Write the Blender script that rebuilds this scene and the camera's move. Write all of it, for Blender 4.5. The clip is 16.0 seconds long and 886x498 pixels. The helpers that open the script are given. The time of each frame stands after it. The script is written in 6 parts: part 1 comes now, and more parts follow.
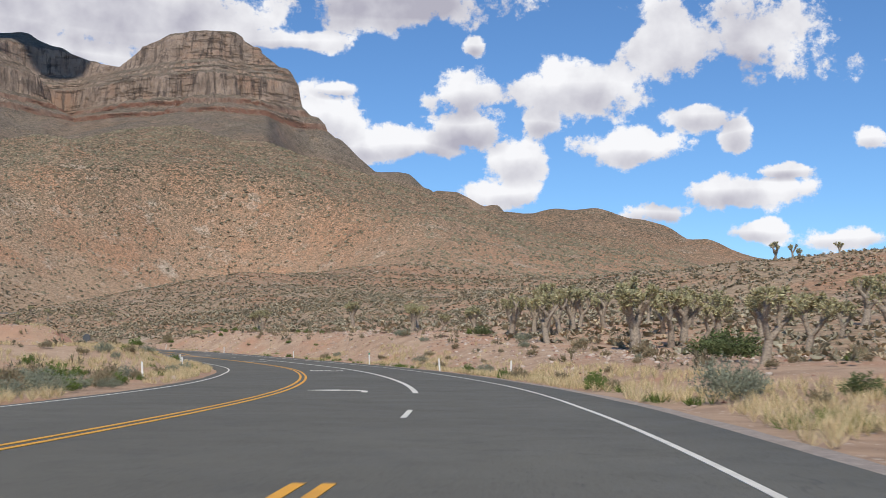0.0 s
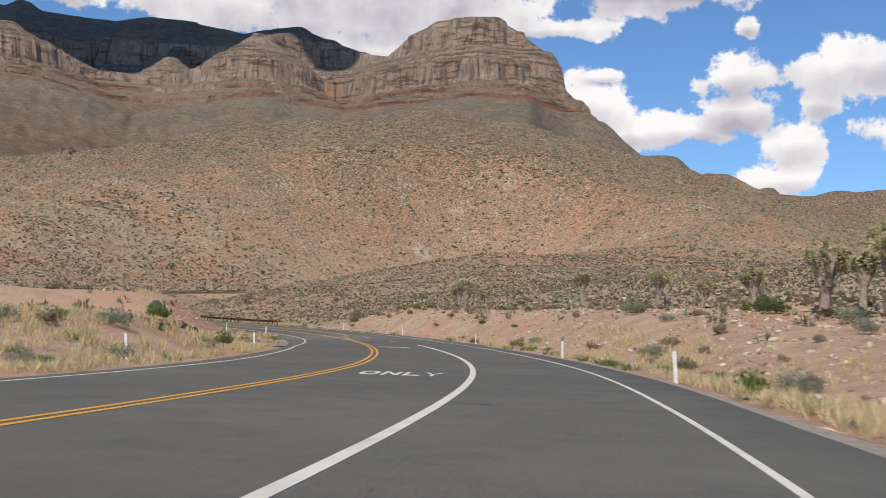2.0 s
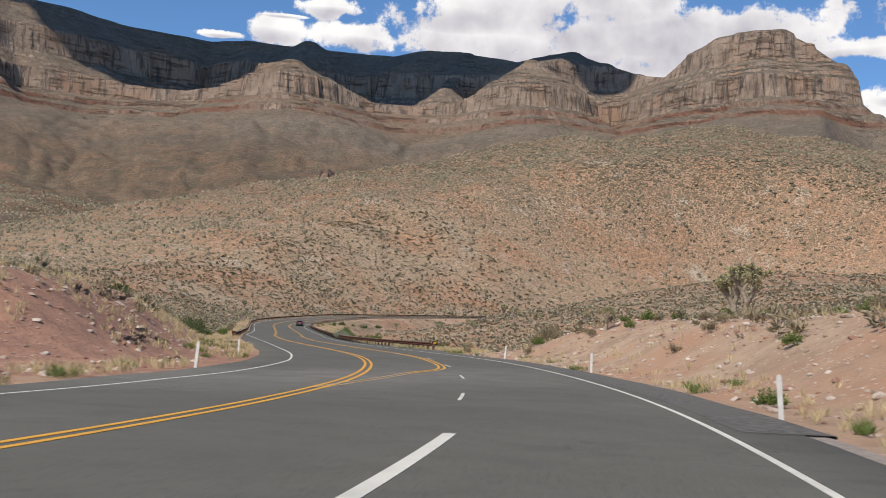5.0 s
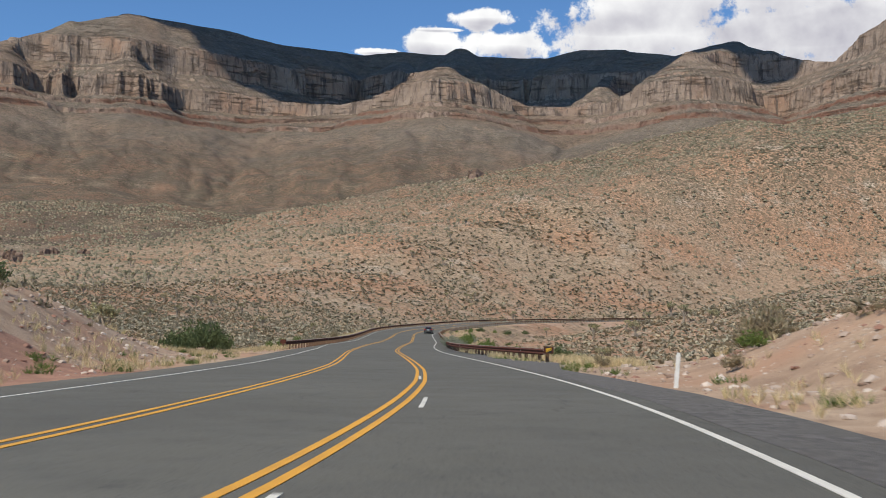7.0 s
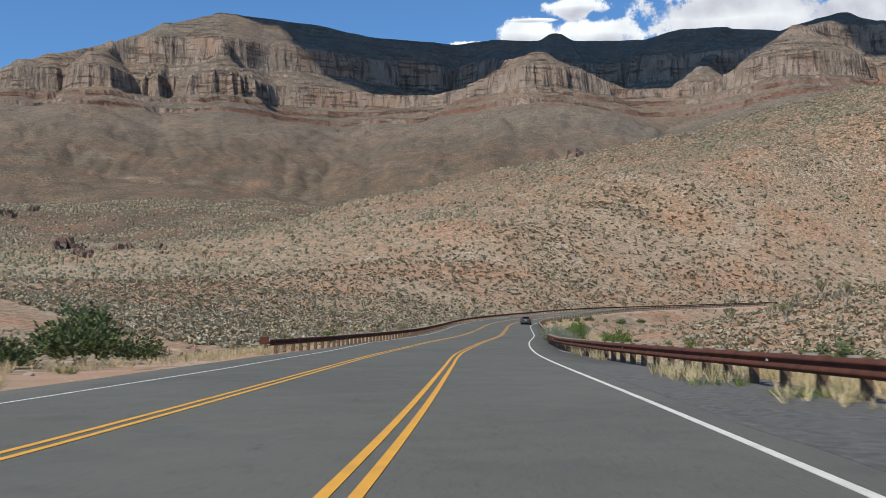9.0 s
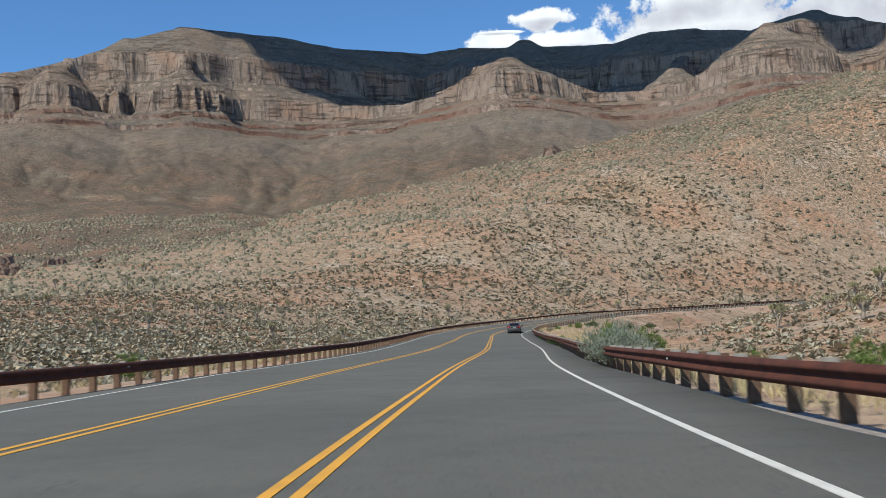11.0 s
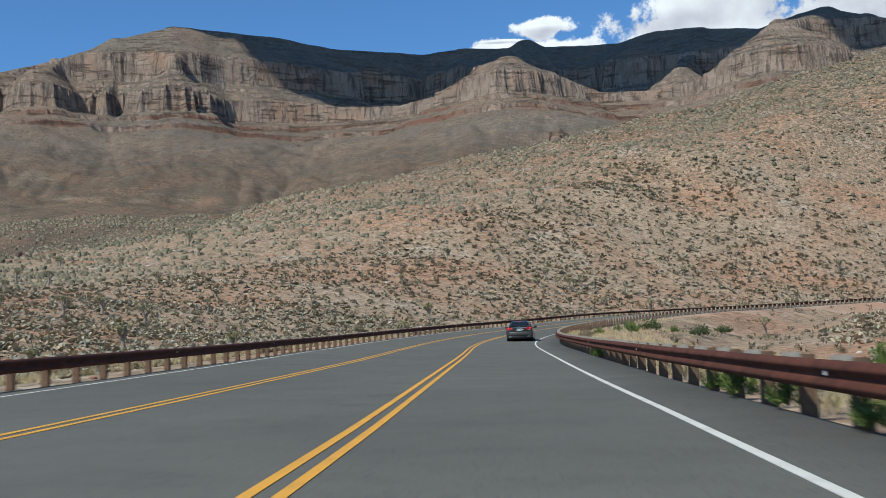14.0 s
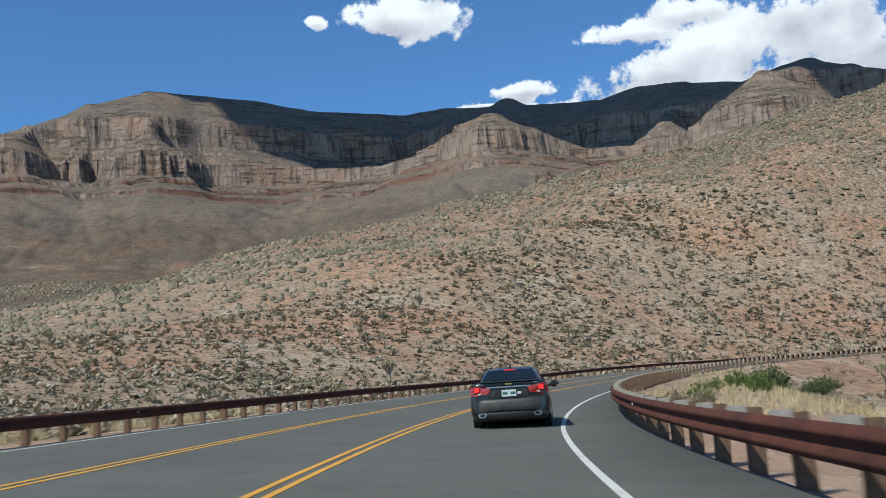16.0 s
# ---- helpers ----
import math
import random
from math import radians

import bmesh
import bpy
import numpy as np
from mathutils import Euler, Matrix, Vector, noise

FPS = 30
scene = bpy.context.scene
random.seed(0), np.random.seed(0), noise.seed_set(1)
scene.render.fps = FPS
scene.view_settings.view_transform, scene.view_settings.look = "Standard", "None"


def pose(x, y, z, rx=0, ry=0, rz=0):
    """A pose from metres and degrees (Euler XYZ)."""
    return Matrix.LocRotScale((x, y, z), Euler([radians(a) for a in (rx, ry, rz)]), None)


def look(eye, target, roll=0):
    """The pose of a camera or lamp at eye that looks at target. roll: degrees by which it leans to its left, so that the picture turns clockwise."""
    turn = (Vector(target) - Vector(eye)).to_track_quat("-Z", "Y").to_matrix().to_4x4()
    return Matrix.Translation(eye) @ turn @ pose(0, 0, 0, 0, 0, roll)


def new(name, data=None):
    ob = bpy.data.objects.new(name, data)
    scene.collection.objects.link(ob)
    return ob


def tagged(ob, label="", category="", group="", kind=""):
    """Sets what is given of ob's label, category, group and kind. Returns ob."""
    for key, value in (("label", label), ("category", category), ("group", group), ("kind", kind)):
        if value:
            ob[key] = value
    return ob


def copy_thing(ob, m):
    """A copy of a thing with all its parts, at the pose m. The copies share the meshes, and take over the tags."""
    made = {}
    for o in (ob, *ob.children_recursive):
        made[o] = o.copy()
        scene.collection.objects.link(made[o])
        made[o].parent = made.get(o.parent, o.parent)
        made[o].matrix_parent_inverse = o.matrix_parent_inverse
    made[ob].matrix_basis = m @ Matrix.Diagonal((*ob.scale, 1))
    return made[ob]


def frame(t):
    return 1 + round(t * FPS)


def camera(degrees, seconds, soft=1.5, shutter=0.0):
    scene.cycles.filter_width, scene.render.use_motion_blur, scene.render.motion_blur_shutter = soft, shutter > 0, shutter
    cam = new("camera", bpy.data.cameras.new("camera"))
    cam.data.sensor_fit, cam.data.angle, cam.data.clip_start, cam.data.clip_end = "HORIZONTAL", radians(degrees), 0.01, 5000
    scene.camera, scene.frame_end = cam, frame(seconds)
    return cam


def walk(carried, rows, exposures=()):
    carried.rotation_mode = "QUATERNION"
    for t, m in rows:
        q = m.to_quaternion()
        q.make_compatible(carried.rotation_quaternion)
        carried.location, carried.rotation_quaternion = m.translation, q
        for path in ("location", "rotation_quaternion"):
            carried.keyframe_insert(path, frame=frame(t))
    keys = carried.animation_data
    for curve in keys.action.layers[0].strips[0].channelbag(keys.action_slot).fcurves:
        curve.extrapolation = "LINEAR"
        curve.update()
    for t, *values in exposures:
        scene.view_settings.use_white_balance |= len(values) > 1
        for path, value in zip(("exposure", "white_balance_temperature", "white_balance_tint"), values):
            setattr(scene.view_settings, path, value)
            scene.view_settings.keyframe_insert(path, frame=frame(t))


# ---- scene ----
# ---------------------------------------------------------------- camera
cam = camera(43.8, 16.0, soft=0.7, shutter=0.25)
# seconds, pose without lean, lean in degrees
PATH = [
    (0, pose(0.000, 0.000, 1.300, 94.981, 0, -0.004), 0.27),
    (0.5, pose(1.187, 10.742, 1.194, 94.994, 0, 2.899), 0.46),
    (1, pose(1.711, 21.504, 1.085, 94.486, 0, 6.776), 0.57),
    (1.5, pose(1.533, 32.267, 0.947, 94.710, 0, 10.199), 1.05),
    (2, pose(0.755, 42.955, 0.838, 94.154, 0, 13.811), 1.59),
    (2.5, pose(-0.540, 53.606, 0.730, 94.426, 0, 17.244), 2.79),
    (3, pose(-2.246, 64.260, 0.679, 94.212, 0, 19.928), 2.72),
    (3.2, pose(-3.078, 68.494, 0.665, 94.268, 0, 21.038), 2.60),
    (5.3, pose(-15.112, 111.816, 0.735, 95.290, 0, 29.283), 2.13),
    (5.5, pose(-16.708, 115.829, 0.759, 95.251, 0, 29.934), 1.85),
    (6, pose(-21.021, 125.720, 0.828, 95.453, 0, 32.228), 1.96),
    (6.5, pose(-25.734, 135.268, 0.946, 95.275, 0, 34.552), 1.07),
    (7, pose(-30.879, 144.316, 1.065, 95.456, 0, 36.802), 1.08),
    (7.5, pose(-36.534, 152.845, 1.254, 96.432, 0, 39.312), 1.03),
    (8, pose(-42.484, 161.138, 1.362, 95.186, 0, 41.635), 0.91),
    (8.5, pose(-48.774, 169.365, 1.505, 95.597, 0, 42.035), 0.76),
    (8.7, pose(-51.381, 172.626, 1.562, 95.209, 0, 42.090), 0.33),
    (10.8, pose(-81.343, 208.630, 2.144, 95.039, 0, 41.047), -1.47),
    (11, pose(-84.258, 212.252, 2.207, 95.714, 0, 40.646), -1.90),
    (11.5, pose(-91.451, 221.442, 2.374, 94.678, 0, 39.538), -2.49),
    (12, pose(-98.896, 230.578, 2.572, 95.094, 0, 41.969), -1.38),
    (12.5, pose(-106.211, 239.985, 2.812, 95.168, 0, 42.099), -0.88),
    (13, pose(-113.406, 249.649, 3.082, 95.660, 0, 41.906), -1.08),
    (13.5, pose(-120.506, 259.550, 3.371, 96.142, 0, 41.528), -1.84),
    (14, pose(-127.823, 269.447, 3.699, 96.168, 0, 40.716), -2.03),
    (14.5, pose(-135.315, 279.376, 4.062, 97.282, 0, 40.234), -1.97),
    (15, pose(-142.910, 289.388, 4.448, 98.079, 0, 41.283), -2.13),
    (15.5, pose(-150.532, 299.459, 4.874, 98.510, 0, 41.200), -2.59),
    (16, pose(-158.037, 309.619, 5.314, 99.466, 0, 39.824), -3.44),
]
# the picture's white balance drifts from warm to a cooler green on the way
TINT = [(0, -0.04, 6450, 10), (2.5, 0.0, 6750, 11), (6.0, 0.05, 6700, 9), (8.5, 0.06, 6350, 6), (11.0, 0.14, 6220, 4), (12.5, 0.08, 6120, 2), (16.0, 0.04, 5980, 2)]
walk(cam, [(t, m @ pose(0, 0, 0, 0, 0, lean)) for t, m, lean in PATH], TINT)

# ---------------------------------------------------------------- light
SUN_AZ, SUN_EL = 176.0, 48.0          # degrees to the left of +y, degrees above the horizon
sun_data = bpy.data.lights.new("sun", "SUN")
sun_data.energy, sun_data.angle, sun_data.color = 4.0, radians(0.55), (1.0, 0.94, 0.85)
sun = new("sun", sun_data)
SUN_DIR = Vector((-math.sin(radians(SUN_AZ)) * math.cos(radians(SUN_EL)), math.cos(radians(SUN_AZ)) * math.cos(radians(SUN_EL)), math.sin(radians(SUN_EL))))
sun.matrix_world = look(SUN_DIR * 100, (0, 0, 0))

world = bpy.data.worlds.new("world")
scene.world = world
world.use_nodes = True


def node(tree, kind):
    return tree.nodes.new(kind)


def vmath(tree, op):
    n = tree.nodes.new("ShaderNodeVectorMath")
    n.operation = op
    return n


def maths(tree, op, a, b=None, c=None):
    n = node(tree, "ShaderNodeMath")
    n.operation = op
    for i, v in enumerate((a, b, c)):
        if v is None:
            continue
        if isinstance(v, (int, float)):
            n.inputs[i].default_value = v
        else:
            tree.links.new(v, n.inputs[i])
    return n.outputs[0]


def ranged(tree, fac, lo, hi, out_lo=0.0, out_hi=1.0):
    n = node(tree, "ShaderNodeMapRange")
    for k, v in (("From Min", lo), ("From Max", hi), ("To Min", out_lo), ("To Max", out_hi)):
        n.inputs[k].default_value = v
    tree.links.new(fac, n.inputs["Value"])
    return n.outputs[0]


# Cumulus clouds: azimuth, elevation, half width, half height in degrees, and how grey the base is
CLOUDS = [
    (-14.8, 15.5, 5.2, 2.4, 0.35), (-6.7, 13.3, 3.5, 1.5), (-0.9, 13.0, 2.0, 1.2), (-1.3, 11.3, 2.1, 1.3), (1.3, 10.4, 3.0, 0.9), (6.2, 11.8, 1.8, 1.5), (-9.6, 10.0, 3.0, 0.9), (-13.6, 11.6, 1.8, 0.8), (-15.0, 10.7, 0.9, 1.0), (-14.7, 7.8, 4.4, 0.9), (-17.4, 8.7, 1.6, 0.4), (-11.1, 6.8, 2.1, 0.8), (-3.9, 9.6, 1.6, 1.2), (-3.1, 7.8, 2.2, 0.9), (-5.1, 11.6, 1.1, 0.9), (-21.4, 10.1, 1.0, 0.7), (-16.0, 5.7, 1.6, 0.6), (-20.3, 5.3, 2.4, 0.6), (-1.6, 15.4, 0.6, 0.5), (5.7, 13.1, 1.1, 0.4), (17.1, 16.2, 8.0, 1.6, 0.6), (8.2, 15.5, 2.9, 0.6), (2.6, 17.4, 6.5, 1.2, 0.7), (20.0, 14.4, 4.2, 0.9), (4.3, 10.2, 1.8, 0.8),
    (25.9, 16.4, 5.8, 1.8), (20.7, 16.1, 3.7, 1.5), (37.6, 16.0, 1.4, 0.7), (40.6, 15.5, 1.2, 0.2), (33.4, 15.9, 2.3, 0.8), (35.2, 17.2, 1.3, 0.5), (16.3, 16.4, 3.4, 1.5, 0.6),
    (41.0, 21.3, 3.3, 1.1), (46.0, 21.3, 0.6, 0.4), (29.4, 19.6, 3.0, 0.7), (27.4, 17.7, 3.4, 1.1), (24.1, 18.5, 4.0, 1.8), (34.9, 17.3, 1.7, 0.4), (37.1, 16.7, 1.2, 0.1), (25.9, 20.3, 1.9, 0.7), (19.3, 18.3, 3.7, 1.6, 0.5),
]


def build_sky():
    t = world.node_tree
    t.nodes.clear()
    sky = node(t, "ShaderNodeTexSky")
    sky.sky_type, sky.sun_disc, sky.altitude = "NISHITA", False, 1200.0
    sky.air_density, sky.dust_density, sky.ozone_density = 1.0, 0.15, 2.6
    sky.sun_elevation, sky.sun_rotation = radians(SUN_EL), radians(-SUN_AZ)
    blue = node(t, "ShaderNodeBackground")
    blue.inputs[1].default_value = 0.120
    clearer = node(t, "ShaderNodeMix")
    clearer.data_type, clearer.blend_type = "RGBA", "MULTIPLY"
    clearer.inputs[0].default_value, clearer.inputs[7].default_value = 1.0, (0.63, 0.87, 1.09, 1)
    t.links.new(sky.outputs[0], clearer.inputs[6])
    t.links.new(clearer.outputs[2], blue.inputs[0])
    coord = node(t, "ShaderNodeTexCoord").outputs["Generated"]
    ragged = node(t, "ShaderNodeTexNoise")
    ragged.inputs["Scale"].default_value, ragged.inputs["Detail"].default_value, ragged.inputs["Roughness"].default_value = 19.0, 10.0, 0.66
    t.links.new(coord, ragged.inputs["Vector"])
    full = None
    low = None
    for az_, el_, w_, h_, *grey_ in CLOUDS:
        a, e = radians(az_), radians(el_)
        centre = (-math.sin(a) * math.cos(e), math.cos(a) * math.cos(e), math.sin(e))
        off = vmath(t, "SUBTRACT")
        t.links.new(coord, off.inputs[0])
        off.inputs[1].default_value = centre
        scaled = vmath(t, "MULTIPLY")
        t.links.new(off.outputs[0], scaled.inputs[0])
        scaled.inputs[1].default_value = (1 / radians(w_), 1 / radians(w_), 1 / radians(h_))
        length = vmath(t, "LENGTH")
        t.links.new(scaled.outputs[0], length.inputs[0])
        body = maths(t, "SUBTRACT", 1.36, length.outputs["Value"])
        full = body if full is None else maths(t, "MAXIMUM", full, body)
        sep = node(t, "ShaderNodeSeparateXYZ")
        t.links.new(scaled.outputs[0], sep.inputs[0])
        under = maths(t, "MULTIPLY", maths(t, "MAXIMUM", body, 0.0), maths(t, "SUBTRACT", 0.15, sep.outputs[2]))
        if grey_:
            under = maths(t, "MAXIMUM", under, ranged(t, body, 0.2, 0.9, 0.0, grey_[0]))
        low = under if low is None else maths(t, "MAXIMUM", low, under)
    dens = maths(t, "ADD", full, maths(t, "MULTIPLY", maths(t, "SUBTRACT", ragged.outputs["Fac"], 0.5), 3.4))
    mask = node(t, "ShaderNodeMapRange")
    mask.interpolation_type = "SMOOTHSTEP"
    mask.inputs["From Min"].default_value, mask.inputs["From Max"].default_value = 0.30, 0.62
    t.links.new(dens, mask.inputs["Value"])
    lumps = node(t, "ShaderNodeTexNoise")
    lumps.inputs["Scale"].default_value, lumps.inputs["Detail"].default_value = 26.0, 6.0
    t.links.new(coord, lumps.inputs["Vector"])
    grey = node(t, "ShaderNodeMapRange")
    grey.inputs["From Min"].default_value, grey.inputs["From Max"].default_value = 0.1, 0.9
    t.links.new(maths(t, "ADD", low, maths(t, "MULTIPLY", maths(t, "SUBTRACT", lumps.outputs["Fac"], 0.42), 1.3)), grey.inputs["Value"])
    shade = node(t, "ShaderNodeMix")
    shade.data_type = "RGBA"
    shade.inputs[6].default_value, shade.inputs[7].default_value = (0.97, 0.97, 0.99, 1), (0.47, 0.46, 0.54, 1)
    t.links.new(grey.outputs[0], shade.inputs[0])
    white = node(t, "ShaderNodeBackground")
    t.links.new(shade.outputs[2], white.inputs[0])
    mix = node(t, "ShaderNodeMixShader")
    t.links.new(mask.outputs[0], mix.inputs[0])
    t.links.new(blue.outputs[0], mix.inputs[1])
    t.links.new(white.outputs[0], mix.inputs[2])
    t.links.new(mix.outputs[0], node(t, "ShaderNodeOutputWorld").inputs[0])


build_sky()


# ---------------------------------------------------------------- noise on arrays
def _hash(ix, iy, seed):
    n = (ix.astype(np.int64) * 374761393 + iy.astype(np.int64) * 668265263 + seed * 974634721) & 0xFFFFFFFF
    n = ((n ^ (n >> 13)) * 1274126177) & 0xFFFFFFFF
    return ((n ^ (n >> 16)) & 0xFFFF) / 65535.0


def vnoise(x, y, seed=0):
    """Smooth value noise in -1..1 on arrays."""
    ix, iy = np.floor(x), np.floor(y)
    fx, fy = x - ix, y - iy
    fx, fy = fx * fx * fx * (fx * (fx * 6 - 15) + 10), fy * fy * fy * (fy * (fy * 6 - 15) + 10)
    a, b = _hash(ix, iy, seed), _hash(ix + 1, iy, seed)
    c, d = _hash(ix, iy + 1, seed), _hash(ix + 1, iy + 1, seed)
    return 2 * ((a + (b - a) * fx) * (1 - fy) + (c + (d - c) * fx) * fy) - 1


def fbm(x, y, size, octaves=4, seed=0, gain=0.5):
    out, amp, total = 0, 1.0, 0
    for k in range(octaves):
        c, s = math.cos(0.6 * k + seed), math.sin(0.6 * k + seed)
        out = out + amp * vnoise((c * x - s * y) / size + 17.3 * k, (s * x + c * y) / size - 9.1 * k, seed + k)
        total += amp
        amp *= gain
        size *= 0.5
    return out / total


def smoothstep(a, b, x):
    t = np.clip((x - a) / (b - a), 0, 1)
    return t * t * (3 - 2 * t)


def spline(knots, n):
    """A Catmull-Rom curve (centripetal) through knots, resampled evenly at n places."""
    k = np.array(knots, float)
    k = np.vstack([2 * k[0] - k[1], k, 2 * k[-1] - k[-2]])
    out = []
    for i in range(1, len(k) - 2):
        p0, p1, p2, p3 = k[i - 1], k[i], k[i + 1], k[i + 2]
        t0 = 0.0
        t1 = t0 + np.linalg.norm(p1 - p0) ** 0.5
        t2 = t1 + np.linalg.norm(p2 - p1) ** 0.5
        t3 = t2 + np.linalg.norm(p3 - p2) ** 0.5
        t = np.linspace(t1, t2, 60, endpoint=False)[:, None]
        a1 = (t1 - t) / (t1 - t0) * p0 + (t - t0) / (t1 - t0) * p1
        a2 = (t2 - t) / (t2 - t1) * p1 + (t - t1) / (t2 - t1) * p2
        a3 = (t3 - t) / (t3 - t2) * p2 + (t - t2) / (t3 - t2) * p3
        b1 = (t2 - t) / (t2 - t0) * a1 + (t - t0) / (t2 - t0) * a2
        b2 = (t3 - t) / (t3 - t1) * a2 + (t - t1) / (t3 - t1) * a3
        out.append((t2 - t) / (t2 - t1) * b1 + (t - t1) / (t2 - t1) * b2)
    c = np.vstack(out + [k[-2][None]])
    s = np.r_[0, np.cumsum(np.linalg.norm(np.diff(c[:, :2], axis=0), axis=1))]
    g = np.linspace(0, s[-1], n)
    return np.stack([np.interp(g, s, c[:, j]) for j in range(c.shape[1])], 1), g


# ---------------------------------------------------------------- the road's line
# The white line on the side where the camera drives: x, y, z.
EDGE = [(-9.00, -70.00, 1.00), (-2.20, -30.00, 0.60), (1.95, 0.00, 0.25), (3.10, 25.00, -0.05), (2.10, 45.00, -0.25), (-3.40, 80.00, -0.42),
        (-18.20, 125.10, -0.30), (-29.99, 146.95, 0.06), (-38.24, 159.33, 0.31), (-55.12, 180.98, 0.60), (-86.48, 218.50, 1.27), (-98.19, 233.44, 1.61),
        (-110.07, 248.62, 1.97), (-125.16, 269.11, 2.63), (-136.20, 283.34, 3.12), (-146.93, 297.25, 3.68), (-157.13, 310.59, 4.25), (-167.02, 323.20, 4.86),
        (-177.10, 337.93, 5.71), (-185.76, 353.66, 6.66), (-201.12, 386.61, 8.46), (-210.82, 421.36, 10.61), (-213.78, 456.37, 12.20), (-211.28, 496.37, 14.00),
        (-203.28, 541.37, 16.10), (-188.28, 591.37, 18.40), (-163.28, 641.37, 20.70), (-128.28, 691.37, 23.20)]
LINE, ARC = spline(EDGE, 1700)
bell = np.exp(-0.5 * (np.arange(-45, 46) / 16.0) ** 2)
LINE = np.stack([np.convolve(np.pad(LINE[:, k], 45, mode="reflect", reflect_type="odd"), bell / bell.sum(), mode="valid") for k in range(3)], 1)
ARC = np.r_[0, np.cumsum(np.linalg.norm(np.diff(LINE[:, :2], axis=0), axis=1))]
TAN = np.gradient(LINE[:, :2], axis=0)
TAN /= np.linalg.norm(TAN, axis=1)[:, None]
NRM = np.stack([TAN[:, 1], -TAN[:, 0]], 1)          # to the right of the way


def bank_of(s):
    """The cross fall: how much the road rises for each metre to the left."""
    return np.interp(s, [0, 205, 232, 275, 345, 385, 435, 700], [0, 0, -0.016, -0.016, 0.004, 0.008, 0.026, 0.03])


def road(s, d, up=0.0):
    """The place s metres along the white edge line, d metres to the right of it (left: negative)."""
    i = np.interp(s, ARC, np.arange(len(ARC)))
    j = np.clip(np.floor(i).astype(int), 0, len(ARC) - 2)
    f = (i - j)[..., None] if np.ndim(i) else i - j
    p = LINE[j] * (1 - f) + LINE[j + 1] * f
    n = NRM[j] * (1 - f) + NRM[j + 1] * f
    q = np.array(p, float)
    q[..., 0] += n[..., 0] * d
    q[..., 1] += n[..., 1] * d
    q[..., 2] += up + bank_of(s) * np.maximum(-np.asarray(d, float), 0)
    return q


def nearest_road(x, y):
    """For arrays of places: the arc length, the offset to the right of the edge line, and the road's height there."""
    x, y = np.ravel(x), np.ravel(y)
    s, d, z = np.empty_like(x), np.empty_like(x), np.empty_like(x)
    coarse = np.arange(0, len(ARC), 5)
    for a in range(0, len(x), 20000):
        b = slice(a, a + 20000)
        q = (x[b, None] - LINE[None, coarse, 0]) ** 2 + (y[b, None] - LINE[None, coarse, 1]) ** 2
        j = coarse[np.argmin(q, 1)]
        dx, dy = x[b] - LINE[j, 0], y[b] - LINE[j, 1]
        along = np.clip(dx * TAN[j, 0] + dy * TAN[j, 1], -2, 2)
        s[b] = ARC[j] + along
        d[b] = dx * NRM[j, 0] + dy * NRM[j, 1]
        far = np.hypot(dx, dy)
        d[b] = np.sign(d[b]) * np.maximum(np.abs(d[b]), np.sqrt(np.maximum(far ** 2 - along ** 2, 0)))
        z[b] = np.interp(s[b], ARC, LINE[:, 2])
    return s, d, z


LEFT_EDGE = -11.3       # left white line
PAVE_R, PAVE_L = 1.45, -12.5

# ---------------------------------------------------------------- materials
def begin(name, rough=0.9, metal=0.0, spec=0.3):
    m = bpy.data.materials.new(name)
    m.use_nodes = True
    t = m.node_tree
    b = t.nodes["Principled BSDF"]
    b.inputs["Roughness"].default_value, b.inputs["Metallic"].default_value = rough, metal
    b.inputs["Specular IOR Level"].default_value = spec
    return m, t, b


def noise_fac(t, scale, detail=4.0, rough=0.55, vector=None, dim="3D"):
    n = node(t, "ShaderNodeTexNoise")
    n.noise_dimensions = dim
    n.inputs["Scale"].default_value, n.inputs["Detail"].default_value, n.inputs["Roughness"].default_value = scale, detail, rough
    if vector is None:
        vector = node(t, "ShaderNodeTexCoord").outputs["Object"]
    t.links.new(vector, n.inputs["Vector"])
    return n.outputs["Fac"]


def mixed(t, fac, a, b):
    """Colour a to colour b by fac; colours are tuples or sockets."""
    n = node(t, "ShaderNodeMix")
    n.data_type = "RGBA"
    if isinstance(fac, float):
        n.inputs[0].default_value = fac
    else:
        t.links.new(fac, n.inputs[0])
    for i, c in ((6, a), (7, b)):
        if isinstance(c, tuple):
            n.inputs[i].default_value = (*c, 1)
        else:
            t.links.new(c, n.inputs[i])
    return n.outputs[2]


def bumped(t, b, height, strength=0.4, distance=0.05):
    n = node(t, "ShaderNodeBump")
    n.inputs["Strength"].default_value, n.inputs["Distance"].default_value = strength, distance
    t.links.new(height, n.inputs["Height"])
    t.links.new(n.outputs[0], b.inputs["Normal"])


def island_random(t):
    return node(t, "ShaderNodeNewGeometry").outputs["Random Per Island"]


